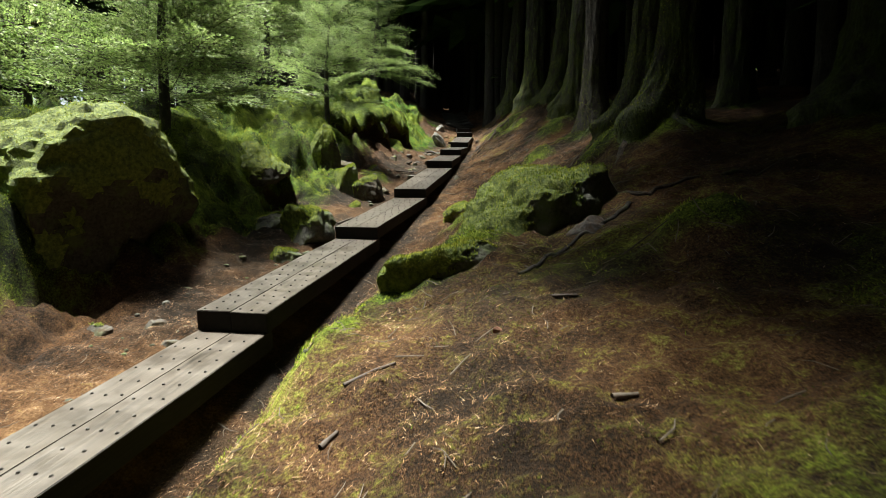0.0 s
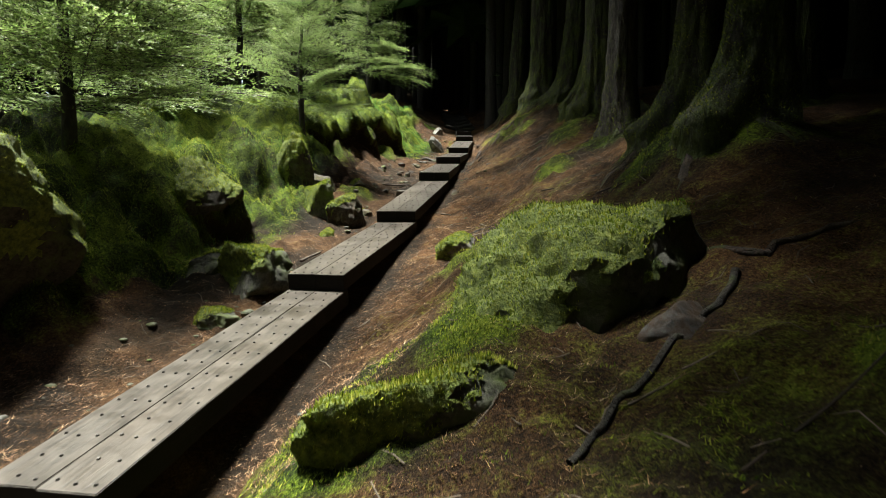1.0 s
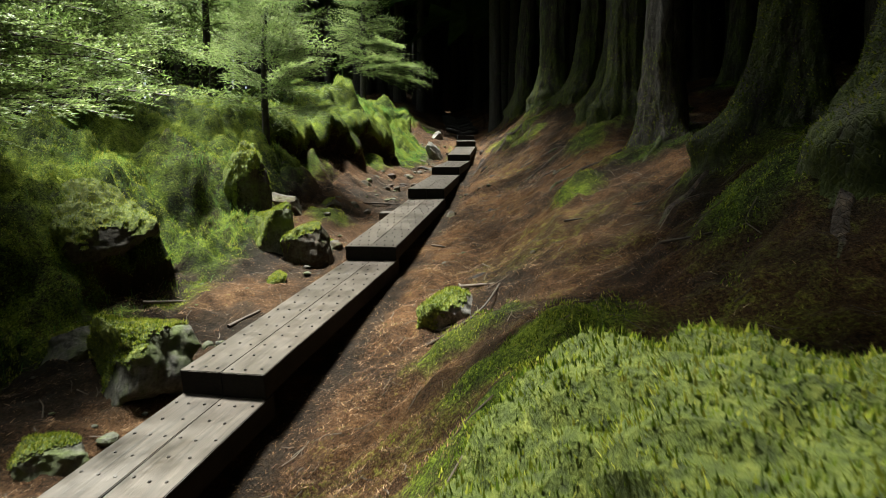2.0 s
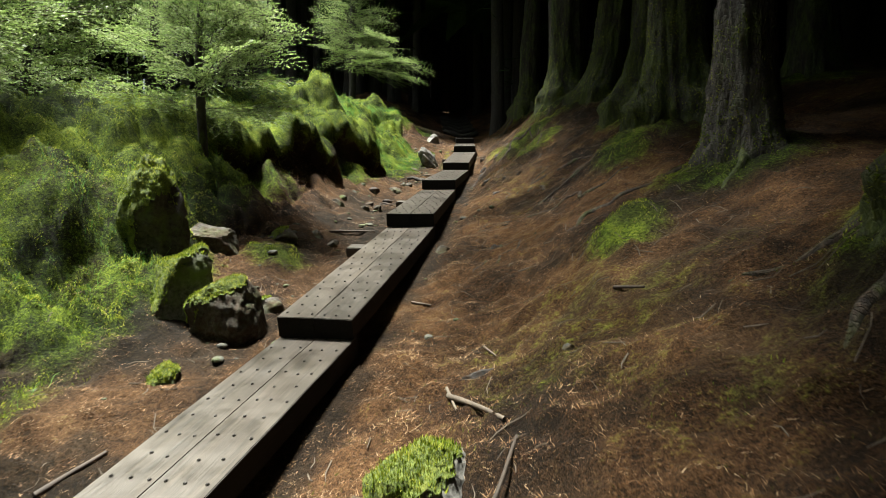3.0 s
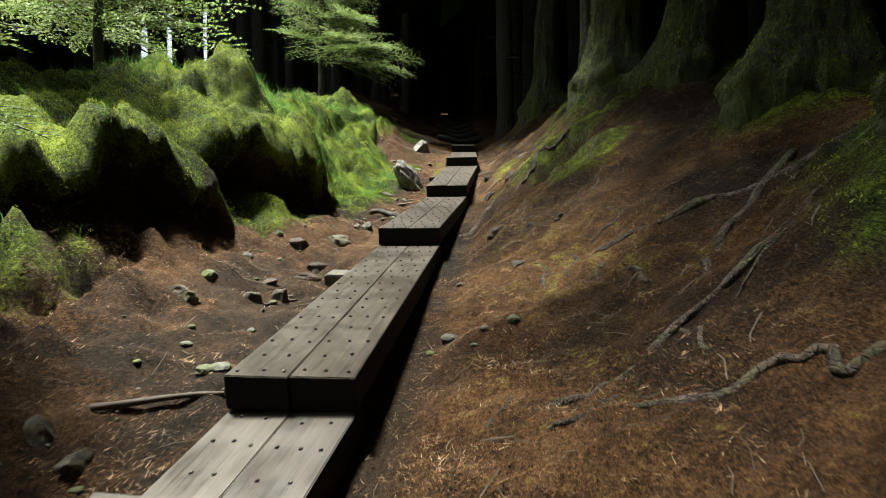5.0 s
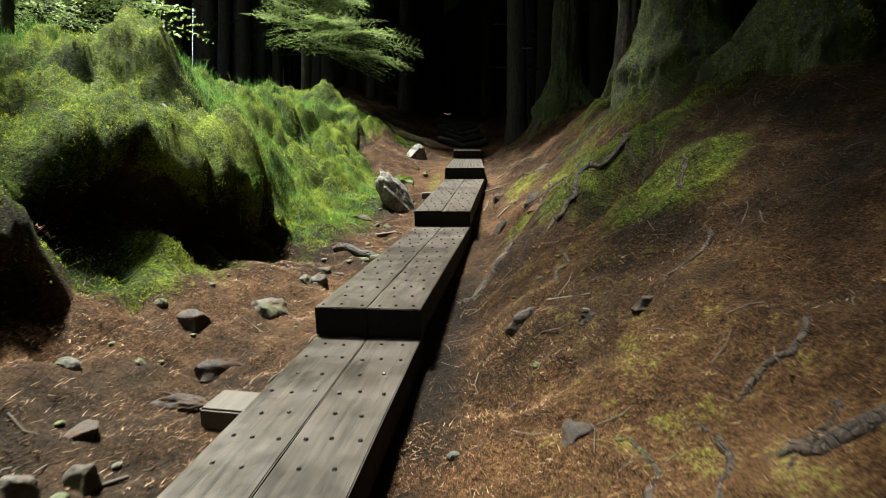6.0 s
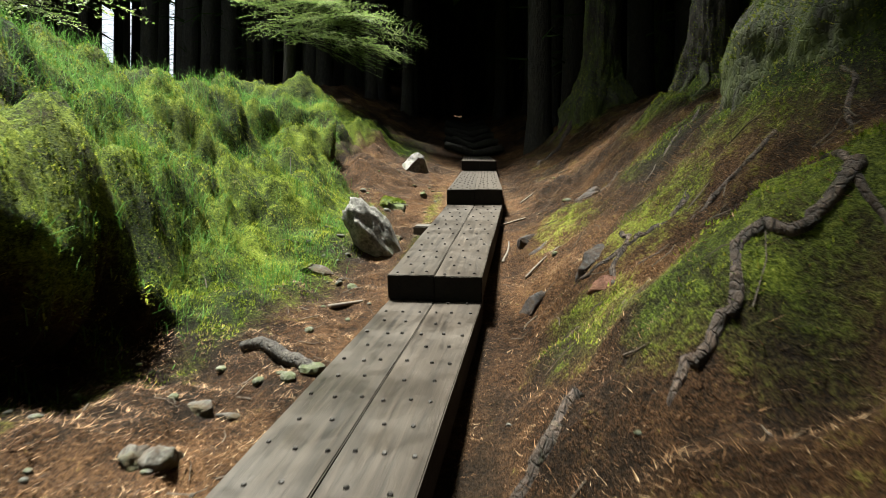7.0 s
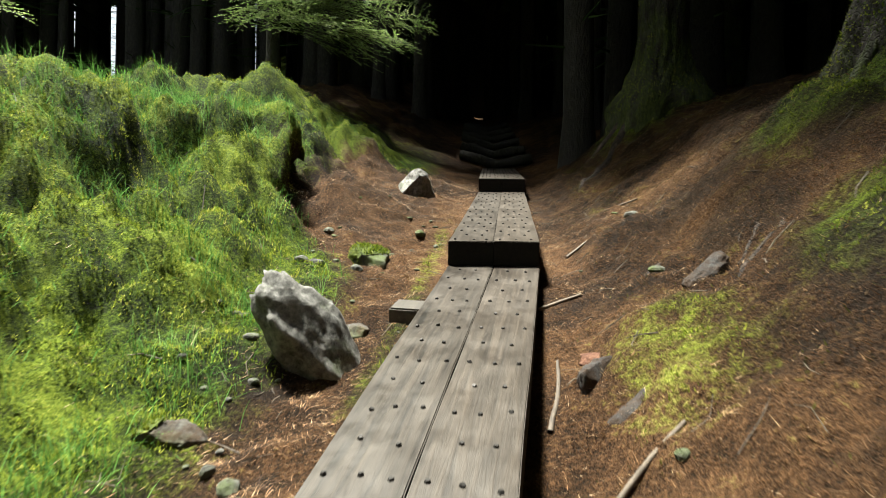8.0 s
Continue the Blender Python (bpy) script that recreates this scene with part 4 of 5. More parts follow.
def trunk_moss(rows, seed, amount):
    """Moss tufts on the damp lower side of a trunk that faces the light."""
    rng = np.random.default_rng(seed + 400)
    low = rows[(rows[:, 0, 2] > -0.25) & (rows[:, 0, 2] < 2.4)]
    n = 26000
    i, s = rng.integers(len(low) - 1, size=n), rng.integers(low.shape[1], size=n)
    u = rng.uniform(0, 1, (n, 2))
    a, b, c = low[i, s], low[i, (s + 1) % low.shape[1]], low[i + 1, s]
    p = a + (b - a) * u[:, :1] + (c - a) * u[:, 1:]
    out = np.cross(b - a, c - a)
    out /= np.linalg.norm(out, axis=1)[:, None] + 1e-9
    # thin out by area, height and side
    area = np.linalg.norm(np.cross(b - a, c - a), axis=1)
    t = np.arctan2(out[:, 1], out[:, 0])
    blot = vnoise(t * 2.2 + seed, p[:, 2] * 3.0, 71) * 0.6 + vnoise(t * 6 + seed, p[:, 2] * 9, 72) * 0.4
    want = np.exp(-np.maximum(p[:, 2], 0) / 0.75) * (0.55 - 0.6 * out[:, 0]) + amount + (blot - 0.5) * 1.7
    keep = (smooth_step(0.25, 0.65, want) * area / np.percentile(area, 80)) > rng.uniform(0, 1, n)
    p, out = p[keep], out[keep]
    k = len(p)
    v, f = blades(p - out * 0.003, rng.uniform(0.010, 0.030, k), rng.uniform(0.006, 0.013, k), 1.3, rng, up=out)
    return mesh_of("moss", v, f, M_MOSS)


def foot_root(x, y, base_z, d, angle, reach, seed):
    """A root that leaves the trunk's foot and sinks into the slope, in the tree's own space."""
    pts, radii = [], []
    for i in range(10):
        u = i / 9
        r = d * 0.3 + reach * u
        a = angle + 0.5 * noise.noise((seed, u * 2.0, 0.3)) * u
        px, py = math.cos(a) * r, math.sin(a) * r
        pz = height(x + px, y + py) - base_z
        thick = d * 0.11 * (1 - u) ** 0.8 + 0.010
        pts.append((px, py, pz + thick * (0.1 - 1.0 * u) + 0.10 * (1 - u) ** 4 + 0.02 * noise.noise((seed, u * 5, 2.0))))
        radii.append(thick)
    v, f = tube(pts, radii, 10, 0.4, seed * 1.7)
    return mesh_of("root", v, f, M_BARK, True)


def crown_mesh(low, high, reach, count, seed, size=0.9):
    """Drooping boughs as many narrow ragged blades round a stem."""
    rng = np.random.default_rng(seed)
    u = rng.uniform(0, 1, count)
    z = low + (high - low) * u
    out = reach * (1 - u * 0.8) * np.sqrt(rng.uniform(0.02, 1, count))
    t = rng.uniform(0, 2 * np.pi, count)
    p = np.stack([np.cos(t) * out, np.sin(t) * out, z - out * 0.25], 1)
    d = np.stack([np.cos(t), np.sin(t), -0.35 + rng.normal(0, 0.2, count)], 1) * rng.uniform(0.5, 1.1, count)[:, None] * size
    s = np.stack([-np.sin(t), np.cos(t), rng.normal(0, 0.3, count)], 1) * rng.uniform(0.2, 0.5, count)[:, None] * size
    v = np.stack([p - s, p + s, p + d], 1).reshape(-1, 3)
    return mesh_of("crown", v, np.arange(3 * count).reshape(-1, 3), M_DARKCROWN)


# reach and blade count set how strongly the unseen crowns shade the ground
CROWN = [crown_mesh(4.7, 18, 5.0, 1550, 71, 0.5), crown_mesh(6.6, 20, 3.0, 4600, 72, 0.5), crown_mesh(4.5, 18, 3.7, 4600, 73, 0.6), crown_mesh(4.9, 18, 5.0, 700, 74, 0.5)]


def spruce_tree(x, y, d, lean, seed, label, flare=0.9, material=None, sink=0.0):
    root = tagged(new("spruce_tree"), label, "tree", "old trees beside the path")
    root.location = (x, y, height(x, y) - sink)
    rows = trunk_rings(d, 11.0, lean, seed, flare)
    trunk = child(new("trunk", trunk_mesh(rows, material or M_BARK)), root)
    if x < 3.0:
        moss = child(new("moss", trunk_moss(rows, seed, -0.2 if material is M_BARK_DRY else 0.2)), trunk)
        tagged(moss, "patchy green moss on the bark")
        rng = np.random.default_rng(seed + 300)
        for k in range(4):
            angle = math.pi + (k - 1.5) * 0.8 + rng.normal(0, 0.12)
            child(new("root", foot_root(x, y, root.location.z, d * (0.7 + 0.3 * flare), angle, rng.uniform(0.25, 0.5), seed * 10 + k)), root)
    crown = child(new("crown", CROWN[1 if y > 14.5 else 0 if y > 9.5 else 3 if y > 6.0 or 4.0 < y < 5.5 else 2]), root)
    # some overhead crowns are widened or shifted to shade path and slope
    wide = 5.5 < y < 6.0
    crown.scale = (1.2, 1.2, 1) if y < 3 else (1.3, 0.85, 1) if wide else (1, 1, 1)
    crown.location = (lean[0] * 9, lean[1] * 9 - (1.5 if wide else 0.0), 0)
    crown.rotation_euler = (0, 0, seed * 1.3)
    tagged(crown, "dark shaded needle boughs")
    return root


for ox, oy, od, olean, oseed, oflare in OLD_TREES:
    dry = oseed in (3, 8)
    spruce_tree(ox, oy, od, olean, oseed, "old spruce with grey scaly bark and a mossy foot" if dry else "old spruce with moss-grown bark and flared foot", oflare, M_BARK_DRY if dry else M_BARK)


# ---------------------------------------------------------------- roots, sticks and stones
def smooth_line(points, steps=5):
    p = [Vector(q) for q in points]
    p = [p[0] * 2 - p[1]] + p + [p[-1] * 2 - p[-2]]
    out = []
    for i in range(1, len(p) - 2):
        for k in range(steps):
            t = k / steps
            out.append(0.5 * (2 * p[i] + (p[i + 1] - p[i - 1]) * t + (2 * p[i - 1] - 5 * p[i] + 4 * p[i + 1] - p[i + 2]) * t * t + (3 * p[i] - p[i - 1] - 3 * p[i + 1] + p[i + 2]) * t ** 3))
    return out + [p[-2]]


def along(name, points, thick, thin, label, category, group, material, seed, lift=0.0, wobble=0.02, parent=None):
    """A root or stick that follows the ground through the given places."""
    line = smooth_line([(x, y, 0) for x, y in points], 6)
    n = len(line)
    pts = []
    for i, q in enumerate(line):
        w = noise.noise_vector((i * 0.45, seed, 0.0)) * wobble
        pts.append((q.x + w.x, q.y + w.y, height(q.x + w.x, q.y + w.y) + lift + w.z * 0.6))
    if name == "stick":
        rest = [p[2] for p in pts]
        slope = (rest[-1] - rest[0]) / (n - 1)
        raise_by = max(rest[i] - rest[0] - slope * i for i in range(n)) * 0.25
        pts = [(p[0], p[1], rest[0] + slope * i + raise_by) for i, p in enumerate(pts)]
    radii = [thick / 2 + (thin - thick) / 2 * i / (n - 1) for i in range(n)]
    radii = [r * min(1.0, 0.25 + 3.0 * i / (n - 1)) for i, r in enumerate(radii)] if name == "tree_root" else radii
    v, f = tube(pts, radii, 9, 0.2 if name == "stick" else 0.4 if name == "tree_root" else 0.45, seed * 3.1)
    ob = new(name, mesh_of(name, v, f, material, True))
    ob.parent = parent
    return tagged(ob, label, category, group)


for k, (pts, thick, thin, lift) in enumerate([
        ([(1.33, 4.69), (1.49, 4.11), (1.72, 4.06), (2.15, 3.99), (2.7, 4.1)], 0.04, 0.03, 0.02),
        ([(0.52, 9.93), (0.61, 9.92), (0.75, 9.87), (0.91, 9.73), (1.1, 9.72)], 0.05, 0.03, 0.0),
        ([(0.68, 10.4), (0.91, 10.53), (1.11, 10.54), (1.45, 10.62), (1.9, 10.7)], 0.035, 0.06, 0.0),
        ([(1.0, 10.36), (1.23, 10.28), (1.46, 10.13), (1.6, 10.01), (1.9, 9.95)], 0.03, 0.055, 0.0),
        ([(1.28, 9.25), (1.4, 9.35), (1.55, 9.37), (1.8, 9.25), (2.2, 9.1)], 0.05, 0.09, 0.0),
        ([(1.25, 11.75), (1.36, 11.7), (1.67, 11.56), (2.1, 11.3), (2.4, 10.9)], 0.05, 0.10, 0.01),
        ([(1.45, 10.75), (1.53, 10.84), (1.75, 11.15), (2.2, 11.5)], 0.04, 0.07, 0.0),
        ([(0.56, 13.6), (0.62, 13.7), (0.75, 13.88), (0.9, 14.0)], 0.06, 0.08, -0.01),
        ([(0.86, 10.35), (1.05, 10.42), (1.28, 10.4)], 0.03, 0.035, 0.0),
        ([(1.2, 19.6), (1.5, 20.0), (1.8, 20.5), (2.2, 20.8)], 0.05, 0.16, 0.0),
        ([(1.5, 20.6), (1.8, 20.75), (2.2, 20.9)], 0.06, 0.18, 0.0),
        ([(1.55, 6.6), (1.8, 6.8), (2.3, 6.9)], 0.04, 0.12, 0.0),
        ([(1.6, 7.4), (1.95, 7.2), (2.4, 7.0)], 0.04, 0.11, 0.0),
        ([(1.65, 5.2), (1.9, 5.45), (2.3, 5.65)], 0.05, 0.13, 0.0)]):
    along("tree_root", pts, thick * 1.0, thin * 0.62, "bare dark root running over the needle-covered slope", "root", "roots on the slope", M_ROOT, k + 1, lift * 0.3 - thick * 0.28, 0.05)

root_rng = np.random.default_rng(55)
for k in range(24):
    ry = root_rng.uniform(9.0, 16.6)
    rx = float(np.interp(ry, FY, FX)) + root_rng.uniform(0.62, 1.55)
    way, reach = root_rng.normal(0.75, 0.45), root_rng.uniform(0.18, 0.42)
    line = [(rx + math.cos(way + q) * reach * u, ry + math.sin(way + q) * reach * u) for u, q in ((0.0, 0.0), (0.35, 0.12), (0.7, -0.1), (1.0, 0.05))]
    along("tree_root", line, root_rng.uniform(0.016, 0.034), root_rng.uniform(0.012, 0.03), "bare dark root running over the needle-covered slope", "root", "roots on the slope", M_ROOT, 200 + k, -0.005, 0.012)

along("tree_root", [(1.02, 13.70), (1.10, 13.78), (1.20, 13.80), (1.30, 13.90), (1.42, 13.86), (1.55, 13.9)], 0.036, 0.045, "thick arching root over a dark hollow", "root", "roots on the slope", M_ROOT, 190, -0.012, 0.03)
along("tree_root", [(1.03, 14.98), (1.14, 14.88), (1.27, 14.85), (1.38, 14.81), (1.5, 14.85)], 0.035, 0.04, "bare dark root running over the needle-covered slope", "root", "roots on the slope", M_ROOT, 191, -0.012, 0.03)
along("fallen_branch", [(0.61, 3.07), (0.76, 3.28), (0.96, 3.49), (1.13, 3.66), (1.3, 3.77), (1.44, 3.96)], 0.020, 0.030, "long dark bare branch lying by a mossy boulder", "branch", "", M_BARK_FAR, 41, 0.008, 0.008)
STICKS = [([(-0.14, 2.22), (-0.04, 2.28), (0.05, 2.26)], 0.018, 1), ([(-0.15, 1.88), (-0.11, 1.95)], 0.024, 1), ([(0.71, 2.65), (0.82, 2.64)], 0.016, 1), ([(1.55, 3.15), (1.63, 3.05)], 0.013, 0),
          ([(0.43, 7.76), (0.55, 7.50), (0.66, 7.20)], 0.030, 0), ([(0.42, 7.85), (0.47, 7.60)], 0.018, 0), ([(0.24, 6.55), (0.40, 6.48), (0.56, 6.60), (0.68, 6.95)], 0.020, 1),
          ([(1.42, 6.15), (1.47, 5.95), (1.52, 5.79)], 0.016, 1), ([(-1.82, 7.28), (-1.63, 7.53)], 0.028, 1), ([(-1.14, 7.12), (-1.01, 7.36)], 0.030, 1), ([(0.14, 9.06), (0.28, 9.02)], 0.022, 0),
          ([(1.26, 7.92), (1.37, 7.78)], 0.018, 1), ([(-0.82, 10.72), (-0.55, 10.90), (-0.40, 10.94)], 0.030, 1), ([(-0.20, 15.48), (-0.02, 15.54)], 0.030, 0), ([(0.76, 15.98), (0.80, 16.17), (0.82, 16.38)], 0.018, 0),
          ([(-1.55, 14.46), (-1.25, 14.34), (-1.10, 14.66)], 0.040, 1), ([(0.75, 1.80), (0.83, 1.81)], 0.022, 0), ([(0.9, 9.1), (1.02, 9.02)], 0.012, 0), ([(0.62, 8.2), (0.68, 8.05)], 0.014, 0),
          ([(0.95, 12.9), (1.1, 12.75)], 0.014, 0), ([(0.98, 17.6), (1.15, 17.7)], 0.018, 0), ([(1.3, 18.3), (1.5, 18.2)], 0.016, 0), ([(1.0, 3.0), (1.25, 3.02), (1.5, 3.1)], 0.009, 1),
          ([(1.02, 3.42), (1.28, 3.46)], 0.007, 0), ([(0.82, 3.30), (1.02, 3.38)], 0.008, 0), ([(-1.3, 10.1), (-1.1, 10.25)], 0.02, 1), ([(-0.6, 12.0), (-0.45, 12.2)], 0.022, 1), ([(0.78, 16.9), (0.98, 17.0)], 0.02, 0), ([(0.88, 15.66), (0.97, 15.72), (1.08, 15.79)], 0.018, 0)]
for k, (pts, thick, dark) in enumerate(STICKS):
    along("stick", pts, thick, thick * 0.6, "dark broken stick on the needle litter" if dark else "pale dry broken stick on the needle litter", "stick", "sticks on the ground", M_TWIG if dark else M_DRYWOOD, 60 + k, thick * 0.25, 0.003)
along("short_log", [(-0.42, 14.9), (-0.25, 14.84), (-0.07, 14.73)], 0.06, 0.055, "short grey log lying beside the boards", "log", "", M_BARK_DRY, 90, 0.02, 0.01)


for k in range(6):
    ly = 22.9 + 1.05 * k
    lx = float(np.interp(ly, FY, FX))
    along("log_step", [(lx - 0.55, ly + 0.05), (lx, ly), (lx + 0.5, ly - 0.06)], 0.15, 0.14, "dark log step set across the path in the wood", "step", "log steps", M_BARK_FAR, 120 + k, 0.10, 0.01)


def strew_twigs():
    rng = np.random.default_rng(35)
    tv, tf, n0 = [], [], 0
    for _ in range(2000):
        x, y = rng.uniform(-2.0, 2.6), rng.uniform(0.6, 20.5)
        off = x - float(np.interp(y, FY, FX))
        if abs(off) < 0.3 or (off < -1.0 and rng.uniform() < 0.7):
            continue
        a, ln, r = rng.uniform(0, 6.28), rng.uniform(0.03, 0.14), rng.uniform(0.0009, 0.0032)
        pts = []
        for u in (-0.5, 0.1, 0.5):
            px, py = x + math.cos(a + u * 0.4) * ln * u, y + math.sin(a + u * 0.4) * ln * u
            pts.append((px, py, height(px, py) + r + rng.uniform(0, 0.012)))
        v, f = tube(pts, [r, r * 0.9, r * 0.5], 5)
        tv.append(np.array(v)), tf.append(np.array(f) + n0)
        n0 += len(v)
    ob = new("fallen_twigs", mesh_of("fallen_twigs", np.concatenate(tv), np.concatenate(tf), M_DRYWOOD))
    tagged(ob, "short broken twigs strewn over the forest floor", "twigs", kind="stuff")


def strew_stones():
    rng = np.random.default_rng(36)
    bm = bmesh.new()
    for _ in range(260):
        y = rng.uniform(1.0, 19.0)
        off = -rng.uniform(0.28, 1.15) if rng.uniform() < 0.85 else rng.uniform(0.3, 0.9)
        x = off + float(np.interp(y, FY, FX))
        r = rng.uniform(0.008, 0.022) if rng.uniform() < 0.8 else rng.uniform(0.025, 0.05)
        made = bmesh.ops.create_icosphere(bm, subdivisions=2, radius=r)["verts"]
        z = height(x, y)
        sx, sy, sz = rng.uniform(0.7, 1.3), rng.uniform(0.7, 1.3), rng.uniform(0.4, 0.8)
        for v in made:
            q = v.co * (1 + 0.35 * noise.noise(v.co / r * 0.9 + Vector((x * 9, y * 9, 0))))
            v.co = Vector((q.x * sx + x, q.y * sy + y, q.z * sz + z + r * 0.15))
    ob = part("loose_stones", bm, M_ROCK, None, smooth=False)
    tagged(ob, "small loose grey stones half sunk in litter", "stones", kind="stuff")


strew_twigs()
strew_stones()

# ---------------------------------------------------------------- young spruces
def frond_mesh(length, seed, droop=0.25, twigs=34, gap=0.0064, broad=0.0031):
    """A spruce spray: a bent stem, side twigs in a flat fan and needles all along."""
    rng = np.random.default_rng(seed)
    starts, ends = [], []

    def stem(u):
        return np.array([u * length, 0.03 * length * math.sin(u * 4 + seed), 0.10 * length * u - droop * length * u * u])

    cuts = np.linspace(0, 1, 13)
    for a, b in zip(cuts[:-1], cuts[1:]):
        starts.append(stem(a)), ends.append(stem(b))
    for k in range(twigs):
        u = 0.10 + 0.88 * k / twigs + rng.normal(0, 0.008)
        s = 1 if k % 2 else -1
        ln = length * (0.42 * (1 - u) ** 0.8 + 0.05) * rng.uniform(0.7, 1.15)
        ang = s * radians(rng.normal(52, 6))
        d = np.array([math.cos(ang), math.sin(ang), rng.normal(-0.12, 0.12)])
        p = stem(u)
        for q in range(3):
            e = p + d * ln / 3
            starts.append(p), ends.append(e)
            p, d = e, d + np.array([0.16, 0, -0.10])
            if ln > 0.16 * length and q < 2:
                for s2 in (1, -1):
                    a2 = ang + s2 * radians(45)
                    d2 = np.array([math.cos(a2), math.sin(a2), rng.normal(-0.15, 0.1)])
                    starts.append(e), ends.append(e + d2 * ln * rng.uniform(0.2, 0.36))
    starts, ends = np.array(starts), np.array(ends)
    seg = np.linalg.norm(ends - starts, axis=1)
    verts, faces = [], []
    n0 = 0
    for a, b, r in zip(starts, ends, np.where(np.arange(len(seg)) < 12, 0.004, 0.0016)):
        d = (b - a) / (np.linalg.norm(b - a) + 1e-9)
        s1 = np.cross(d, (0, 0, 1.0)) + 1e-6
        s1 = s1 / np.linalg.norm(s1) * r
        s2 = np.cross(d, s1)
        verts += [a + s1, a - s1 * 0.5 + s2, a - s1 * 0.5 - s2, b]
        faces += [(n0, n0 + 1, n0 + 3), (n0 + 1, n0 + 2, n0 + 3), (n0 + 2, n0, n0 + 3)]
        n0 += 4
    wood = len(faces)
    count = int(seg.sum() / gap)
    pick = rng.choice(len(seg), count, p=seg / seg.sum())
    u = rng.uniform(0, 1, count)[:, None]
    p = starts[pick] * (1 - u) + ends[pick] * u
    d = (ends - starts)[pick] / seg[pick][:, None]
    side = np.cross(d, np.array([0, 0, 1.0])) + 1e-6
    side /= np.linalg.norm(side, axis=1)[:, None]
    roll = rng.choice([-1, 1], count) * rng.uniform(0.0, 1.0, count)
    out = side * np.sign(roll)[:, None] * np.cos(roll)[:, None] + np.array([0, 0, 1.0]) * np.abs(np.sin(roll))[:, None]
    way = d * 0.65 + out * 0.75
    ln = rng.uniform(0.013, 0.021, count)[:, None] * (0.8 + 0.3 * length)
    w = np.cross(way, rng.normal(0, 1, (count, 3)))
    w = w / (np.linalg.norm(w, axis=1)[:, None] + 1e-9) * broad * (0.8 + 0.3 * length)
    nv = np.stack([p - w, p + w, p + way * ln], 1).reshape(-1, 3)
    allv = np.concatenate([np.array(verts), nv])
    allf = np.concatenate([np.array(faces), n0 + np.arange(3 * count).reshape(-1, 3)])
    me = mesh_of("branch", allv, allf, M_TWIG)
    me.materials.append(M_SPRUCE)
    me.polygons.foreach_set("material_index", np.r_[np.zeros(wood, np.int32), np.ones(count, np.int32)])
    return me


FRONDS = [frond_mesh(0.85, 81), frond_mesh(0.85, 82, 0.15), frond_mesh(0.85, 83, 0.35)]
LONG_FRONDS = [frond_mesh(2.3, 86, 0.22, 64, 0.0075, 0.0026), frond_mesh(2.1, 87, 0.28, 60, 0.0075, 0.0026)]
LIGHT_FRONDS = [frond_mesh(0.85, 84, 0.2, 22, 0.0135, 0.0062), frond_mesh(0.85, 85, 0.32, 22, 0.0135, 0.0062)]


def young_spruce(x, y, high, reach, seed, label, low=0.15, base_z=None, whorls=9, per=6, tilt=0.0, start=0.0, near=False):
    """A young spruce: stem, and whorls of sprays that shorten towards the top."""
    rng = np.random.default_rng(seed)
    root = tagged(new("young_spruce"), label, "tree", "young spruces on the bank")
    root.location = (x, y, height(x, y) if base_z is None else base_z)
    pts = [(tilt * z + 0.02 * math.sin(z * 3 + seed), 0.02 * math.cos(z * 2 + seed), z) for z in np.linspace(-0.15, high, 12)]
    v, f = tube(pts, list(np.linspace(0.012 + 0.014 * high, 0.005, 12)), 8, 0.2, seed)
    child(new("trunk", mesh_of("trunk", v, f, M_BARK_FAR, True)), root)
    for w in range(whorls):
        u = (w + 0.3) / whorls
        z = high * (low + (0.98 - low) * u)
        if z < start:
            continue
        for k in range(per if u < 0.85 else 4):
            a = 2 * math.pi * (k + rng.uniform(-0.3, 0.3)) / per + w * 0.7
            ln = reach * (1 - u) ** 0.7 * rng.uniform(0.75, 1.1) + 0.18
            b = child(new("branch", FRONDS[rng.integers(3)] if near else LIGHT_FRONDS[rng.integers(2)]), root)
            zz = z + rng.normal(0, 0.05)
            b.location = (tilt * zz, 0, zz)
            b.rotation_euler = (rng.normal(0, 0.25), -0.25 - 0.7 * u + rng.normal(0, 0.1), a)
            b.scale = (ln / 0.85,) * 3
    return root


young_spruce(-3.08, 6.67, 3.7, 1.5, 1, "young spruce spreading light green boughs on the bank", low=0.07, whorls=12, per=7, near=True)
young_spruce(-2.07, 10.64, 2.7, 1.1, 2, "slender spruce sapling on the mossy bank", low=0.10, whorls=11, per=5, near=True)
young_spruce(-4.0, 9.4, 3.0, 1.5, 3, "young spruce with bright new growth", whorls=10, per=7, near=True)
young_spruce(-4.2, 13.7, 5.2, 2.2, 10, "young spruce with bright new growth", low=0.26, whorls=10, per=7, near=True)
young_spruce(-5.2, 12.4, 4.4, 1.8, 4, "young spruce in the light clearing", whorls=12, per=6)
low_spruce = young_spruce(-2.8, 22.5, 7.5, 1.5, 5, "spruce with boughs hanging low over the path", low=0.16, whorls=13, per=8)
for k, (bx, bz, ang, dip) in enumerate([(0.05, 1.55, -48, 4), (0.0, 1.85, -62, 6), (0.05, 1.35, -34, 8), (0.0, 2.2, -55, 2), (0.0, 1.7, -20, 5)]):
    b = child(new("branch", LONG_FRONDS[k % 2]), low_spruce)
    b.scale = (1.18,) * 3
    b.location, b.rotation_euler = (bx, 0, bz + 4.45 - low_spruce.location.z), (radians(8 - 6 * k), radians(dip - 1), radians(ang))
young_spruce(-6.4, 9.0, 4.2, 1.8, 6, "young spruce in the light clearing", whorls=12, per=6)
young_spruce(-4.9, 17.2, 5.5, 2.1, 7, "spruce with drooping light green boughs", low=0.25, whorls=12, per=6)
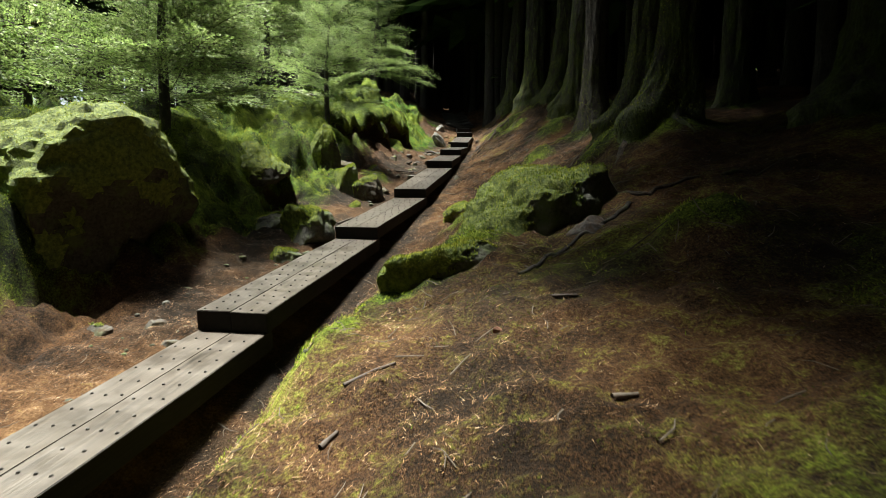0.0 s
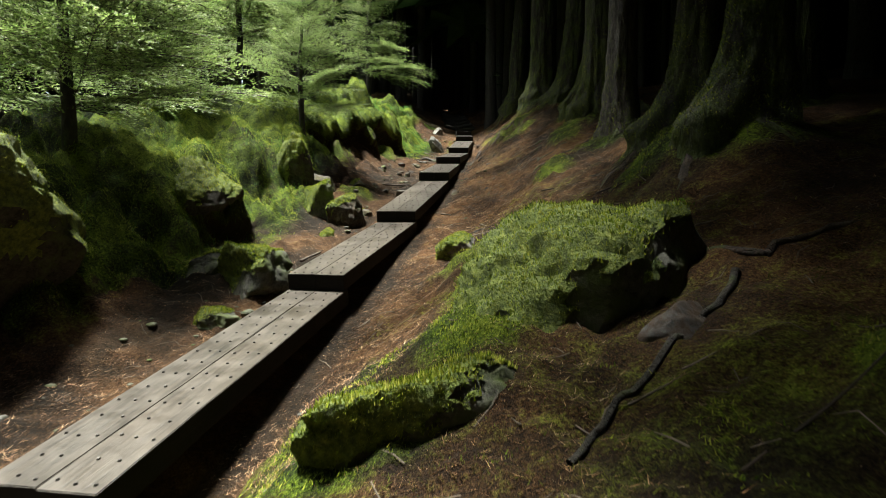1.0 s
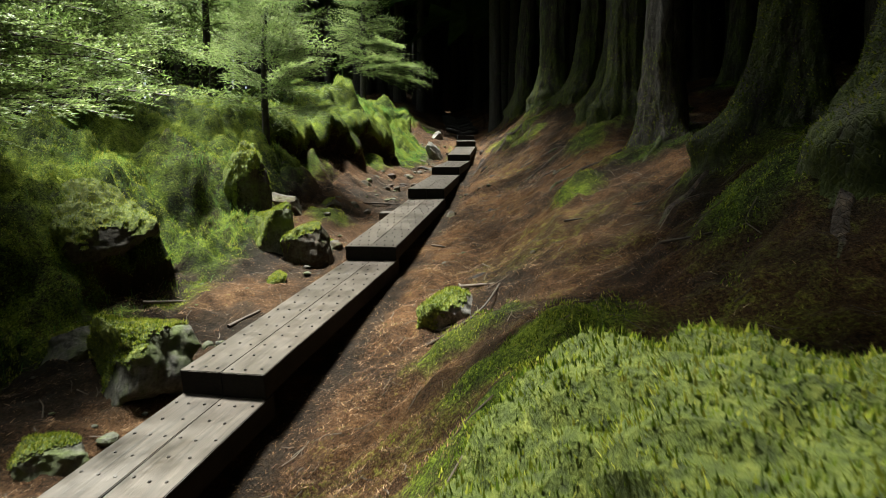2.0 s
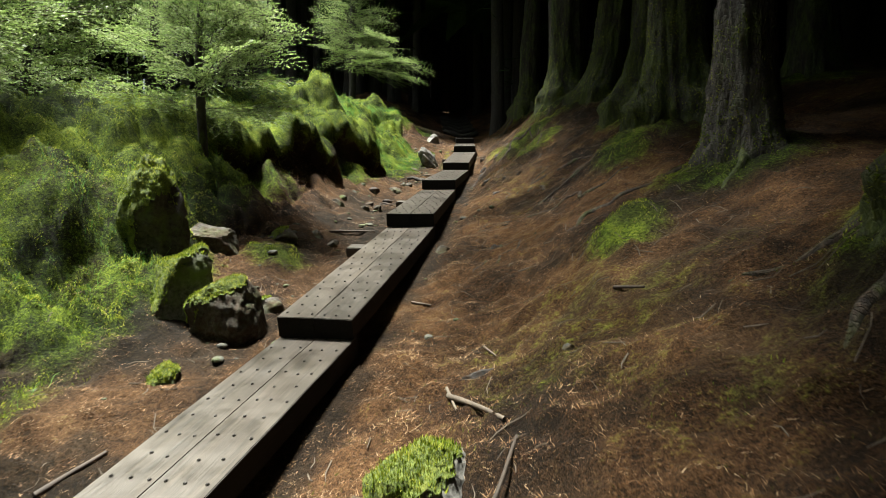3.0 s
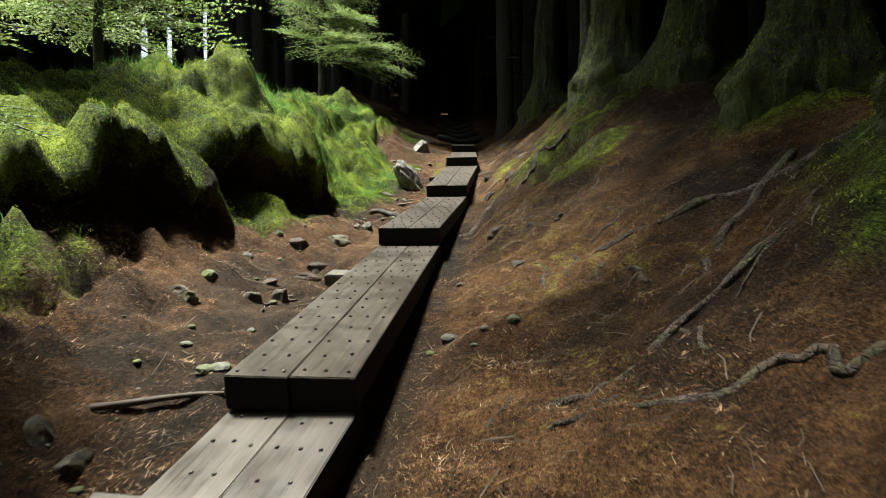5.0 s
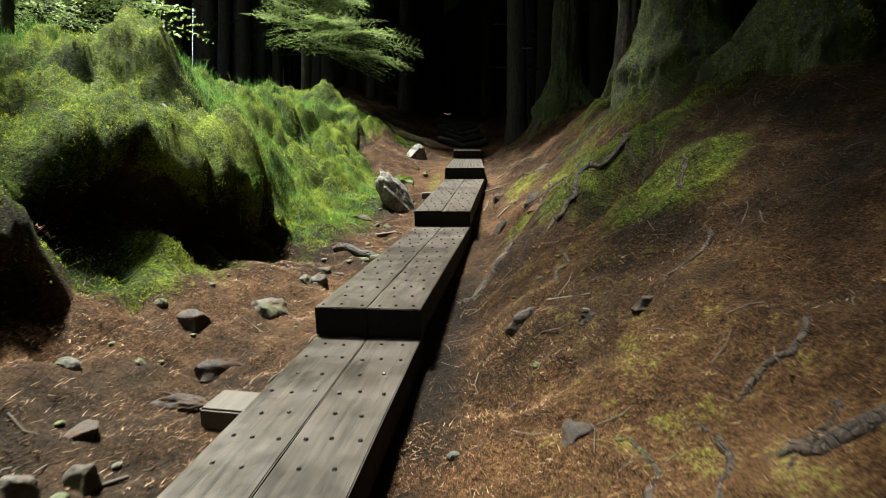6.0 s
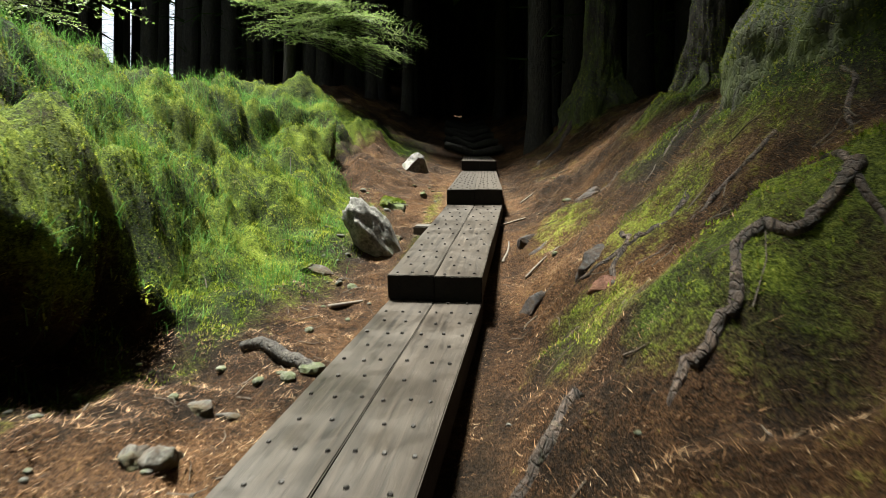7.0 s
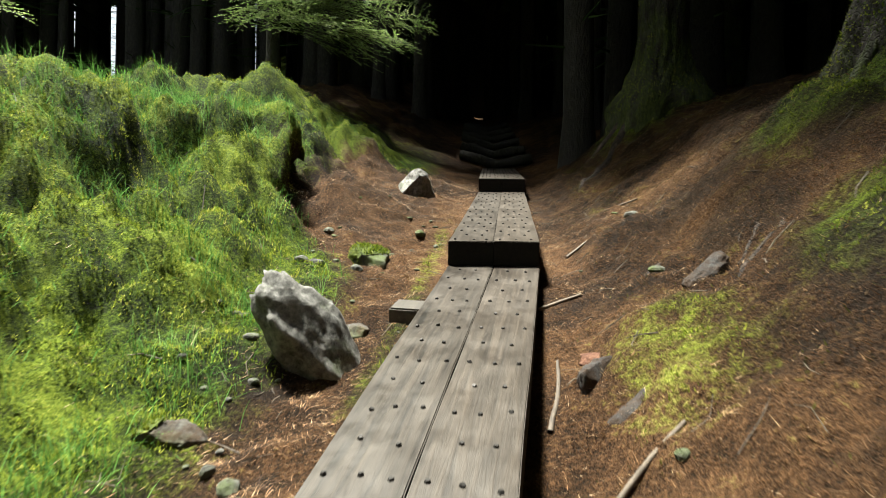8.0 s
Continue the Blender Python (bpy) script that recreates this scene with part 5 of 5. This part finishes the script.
young_spruce(-4.9, 5.2, 3.4, 1.5, 8, "young spruce in the light clearing", whorls=11, per=6)
young_spruce(-7.4, 15.5, 5.5, 2.0, 9, "young spruce in the light clearing", whorls=12, per=6)
young_spruce(-9.0, 11.5, 6.5, 2.3, 11, "young spruce in the light clearing", whorls=12, per=6)
young_spruce(-8.0, 6.0, 5.0, 2.0, 12, "young spruce in the light clearing", whorls=12, per=6)
young_spruce(-7.0, 20.5, 6.5, 2.2, 13, "young spruce in the light clearing", low=0.3, whorls=12, per=6)


# ---------------------------------------------------------------- the wood all round
def open_sky(x, y):
    """Inside the clearing on the left, where no grown tree stands."""
    return ((x + 9.5) / 10.5) ** 4 + ((y - 12.5) / 14.5) ** 4 < 1


def far_woods():
    rng = np.random.default_rng(91)
    tv, tf, cv = [], [], []
    n0 = 0
    for i in range(3750):
        x, y = rng.uniform(-60, 60), rng.uniform(-30, 130)
        if i < 130:
            x, y = rng.uniform(-7, 9), rng.uniform(22, 40)
        elif i > 3729:
            x, y = rng.uniform(-1.7, 0.9), rng.uniform(32.3, 38.0)
        elif i < 340:
            y = rng.uniform(26, 60)
            x = 0.6 - (y - 14.3) * rng.uniform(0.40, 0.95)
        off = x - float(np.interp(y, FY, FX))
        edge = 22 < y < 80 and 0.40 < (0.6 - x) / (y - 14.3) < 0.95
        if open_sky(x, y) or (-3.0 < off < 4.6 and -2 < y < 21.5) or (-0.9 < off < 0.9 and y < 32) or (edge and math.hypot(x, y - 14.3) > 46) or (y > 60 and 0.40 < (0.6 - x) / (y - 14.3) < 0.95):
            continue
        if rng.uniform() < (0.55 if edge else 0.45 if y > 45 else 0.0):
            continue
        z = height(x, y)
        r = rng.uniform(0.12, 0.24)
        high = rng.uniform(16, 21)
        v, f = tube([(0, 0, -0.3), (0, 0, 0.5), (rng.normal(0, 0.05), 0, 5), (rng.normal(0, 0.1), 0, high)], [r * 1.4, r, r * 0.85, 0.03], 7)
        tv.append(np.array(v) + (x, y, z))
        tf.append(np.array(f) + n0)
        n0 += len(v)
        k = 120
        u = rng.uniform(0, 1, k)
        low = rng.uniform(9.5, 12) if edge else 4.5
        zz = low + (high + 0.5 - low) * u
        out = 2.7 * (1 - u * 0.75) * np.sqrt(rng.uniform(0.01, 1, k))
        t = rng.uniform(0, 2 * np.pi, k)
        p = np.stack([x + np.cos(t) * out, y + np.sin(t) * out, z + zz - out * 0.25], 1)
        d = np.stack([np.cos(t), np.sin(t), rng.normal(-0.4, 0.25, k)], 1) * rng.uniform(1.0, 2.0, k)[:, None]
        s = np.stack([-np.sin(t), np.cos(t), rng.normal(0, 0.3, k)], 1) * rng.uniform(0.5, 1.0, k)[:, None]
        away = np.array([-0.3, 34.5, 8.0])
        rel = p - away
        rel = rel - np.outer(rel @ np.array(SUN_FROM), np.array(SUN_FROM))
        gap = np.linalg.norm(rel, axis=1) > 2.3
        cv.append(np.stack([p - s, p + s, p + d], 1)[gap].reshape(-1, 3))
        # short dead snags on the bare part of the trunk
        k = 40 if edge else 14
        t, h = rng.uniform(0, 2 * np.pi, k), rng.uniform(1.0, low, k)
        p = np.stack([x + 0 * t, y + 0 * t, z + h], 1)
        d = np.stack([np.cos(t), np.sin(t), rng.normal(-0.1, 0.2, k)], 1) * rng.uniform(0.4, 1.3, k)[:, None]
        s = np.array([0, 0, 0.02])
        cv.append(np.stack([p - s, p + s, p + d], 1).reshape(-1, 3))
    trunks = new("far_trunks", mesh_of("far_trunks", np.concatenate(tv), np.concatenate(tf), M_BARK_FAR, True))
    tagged(trunks, "dense dark spruce trunks of the wood behind", "woods", kind="stuff")
    cv = np.concatenate(cv)
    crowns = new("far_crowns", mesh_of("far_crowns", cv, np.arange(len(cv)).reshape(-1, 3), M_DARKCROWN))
    tagged(crowns, "dark closed canopy of spruce boughs", "woods", kind="stuff")


far_woods()
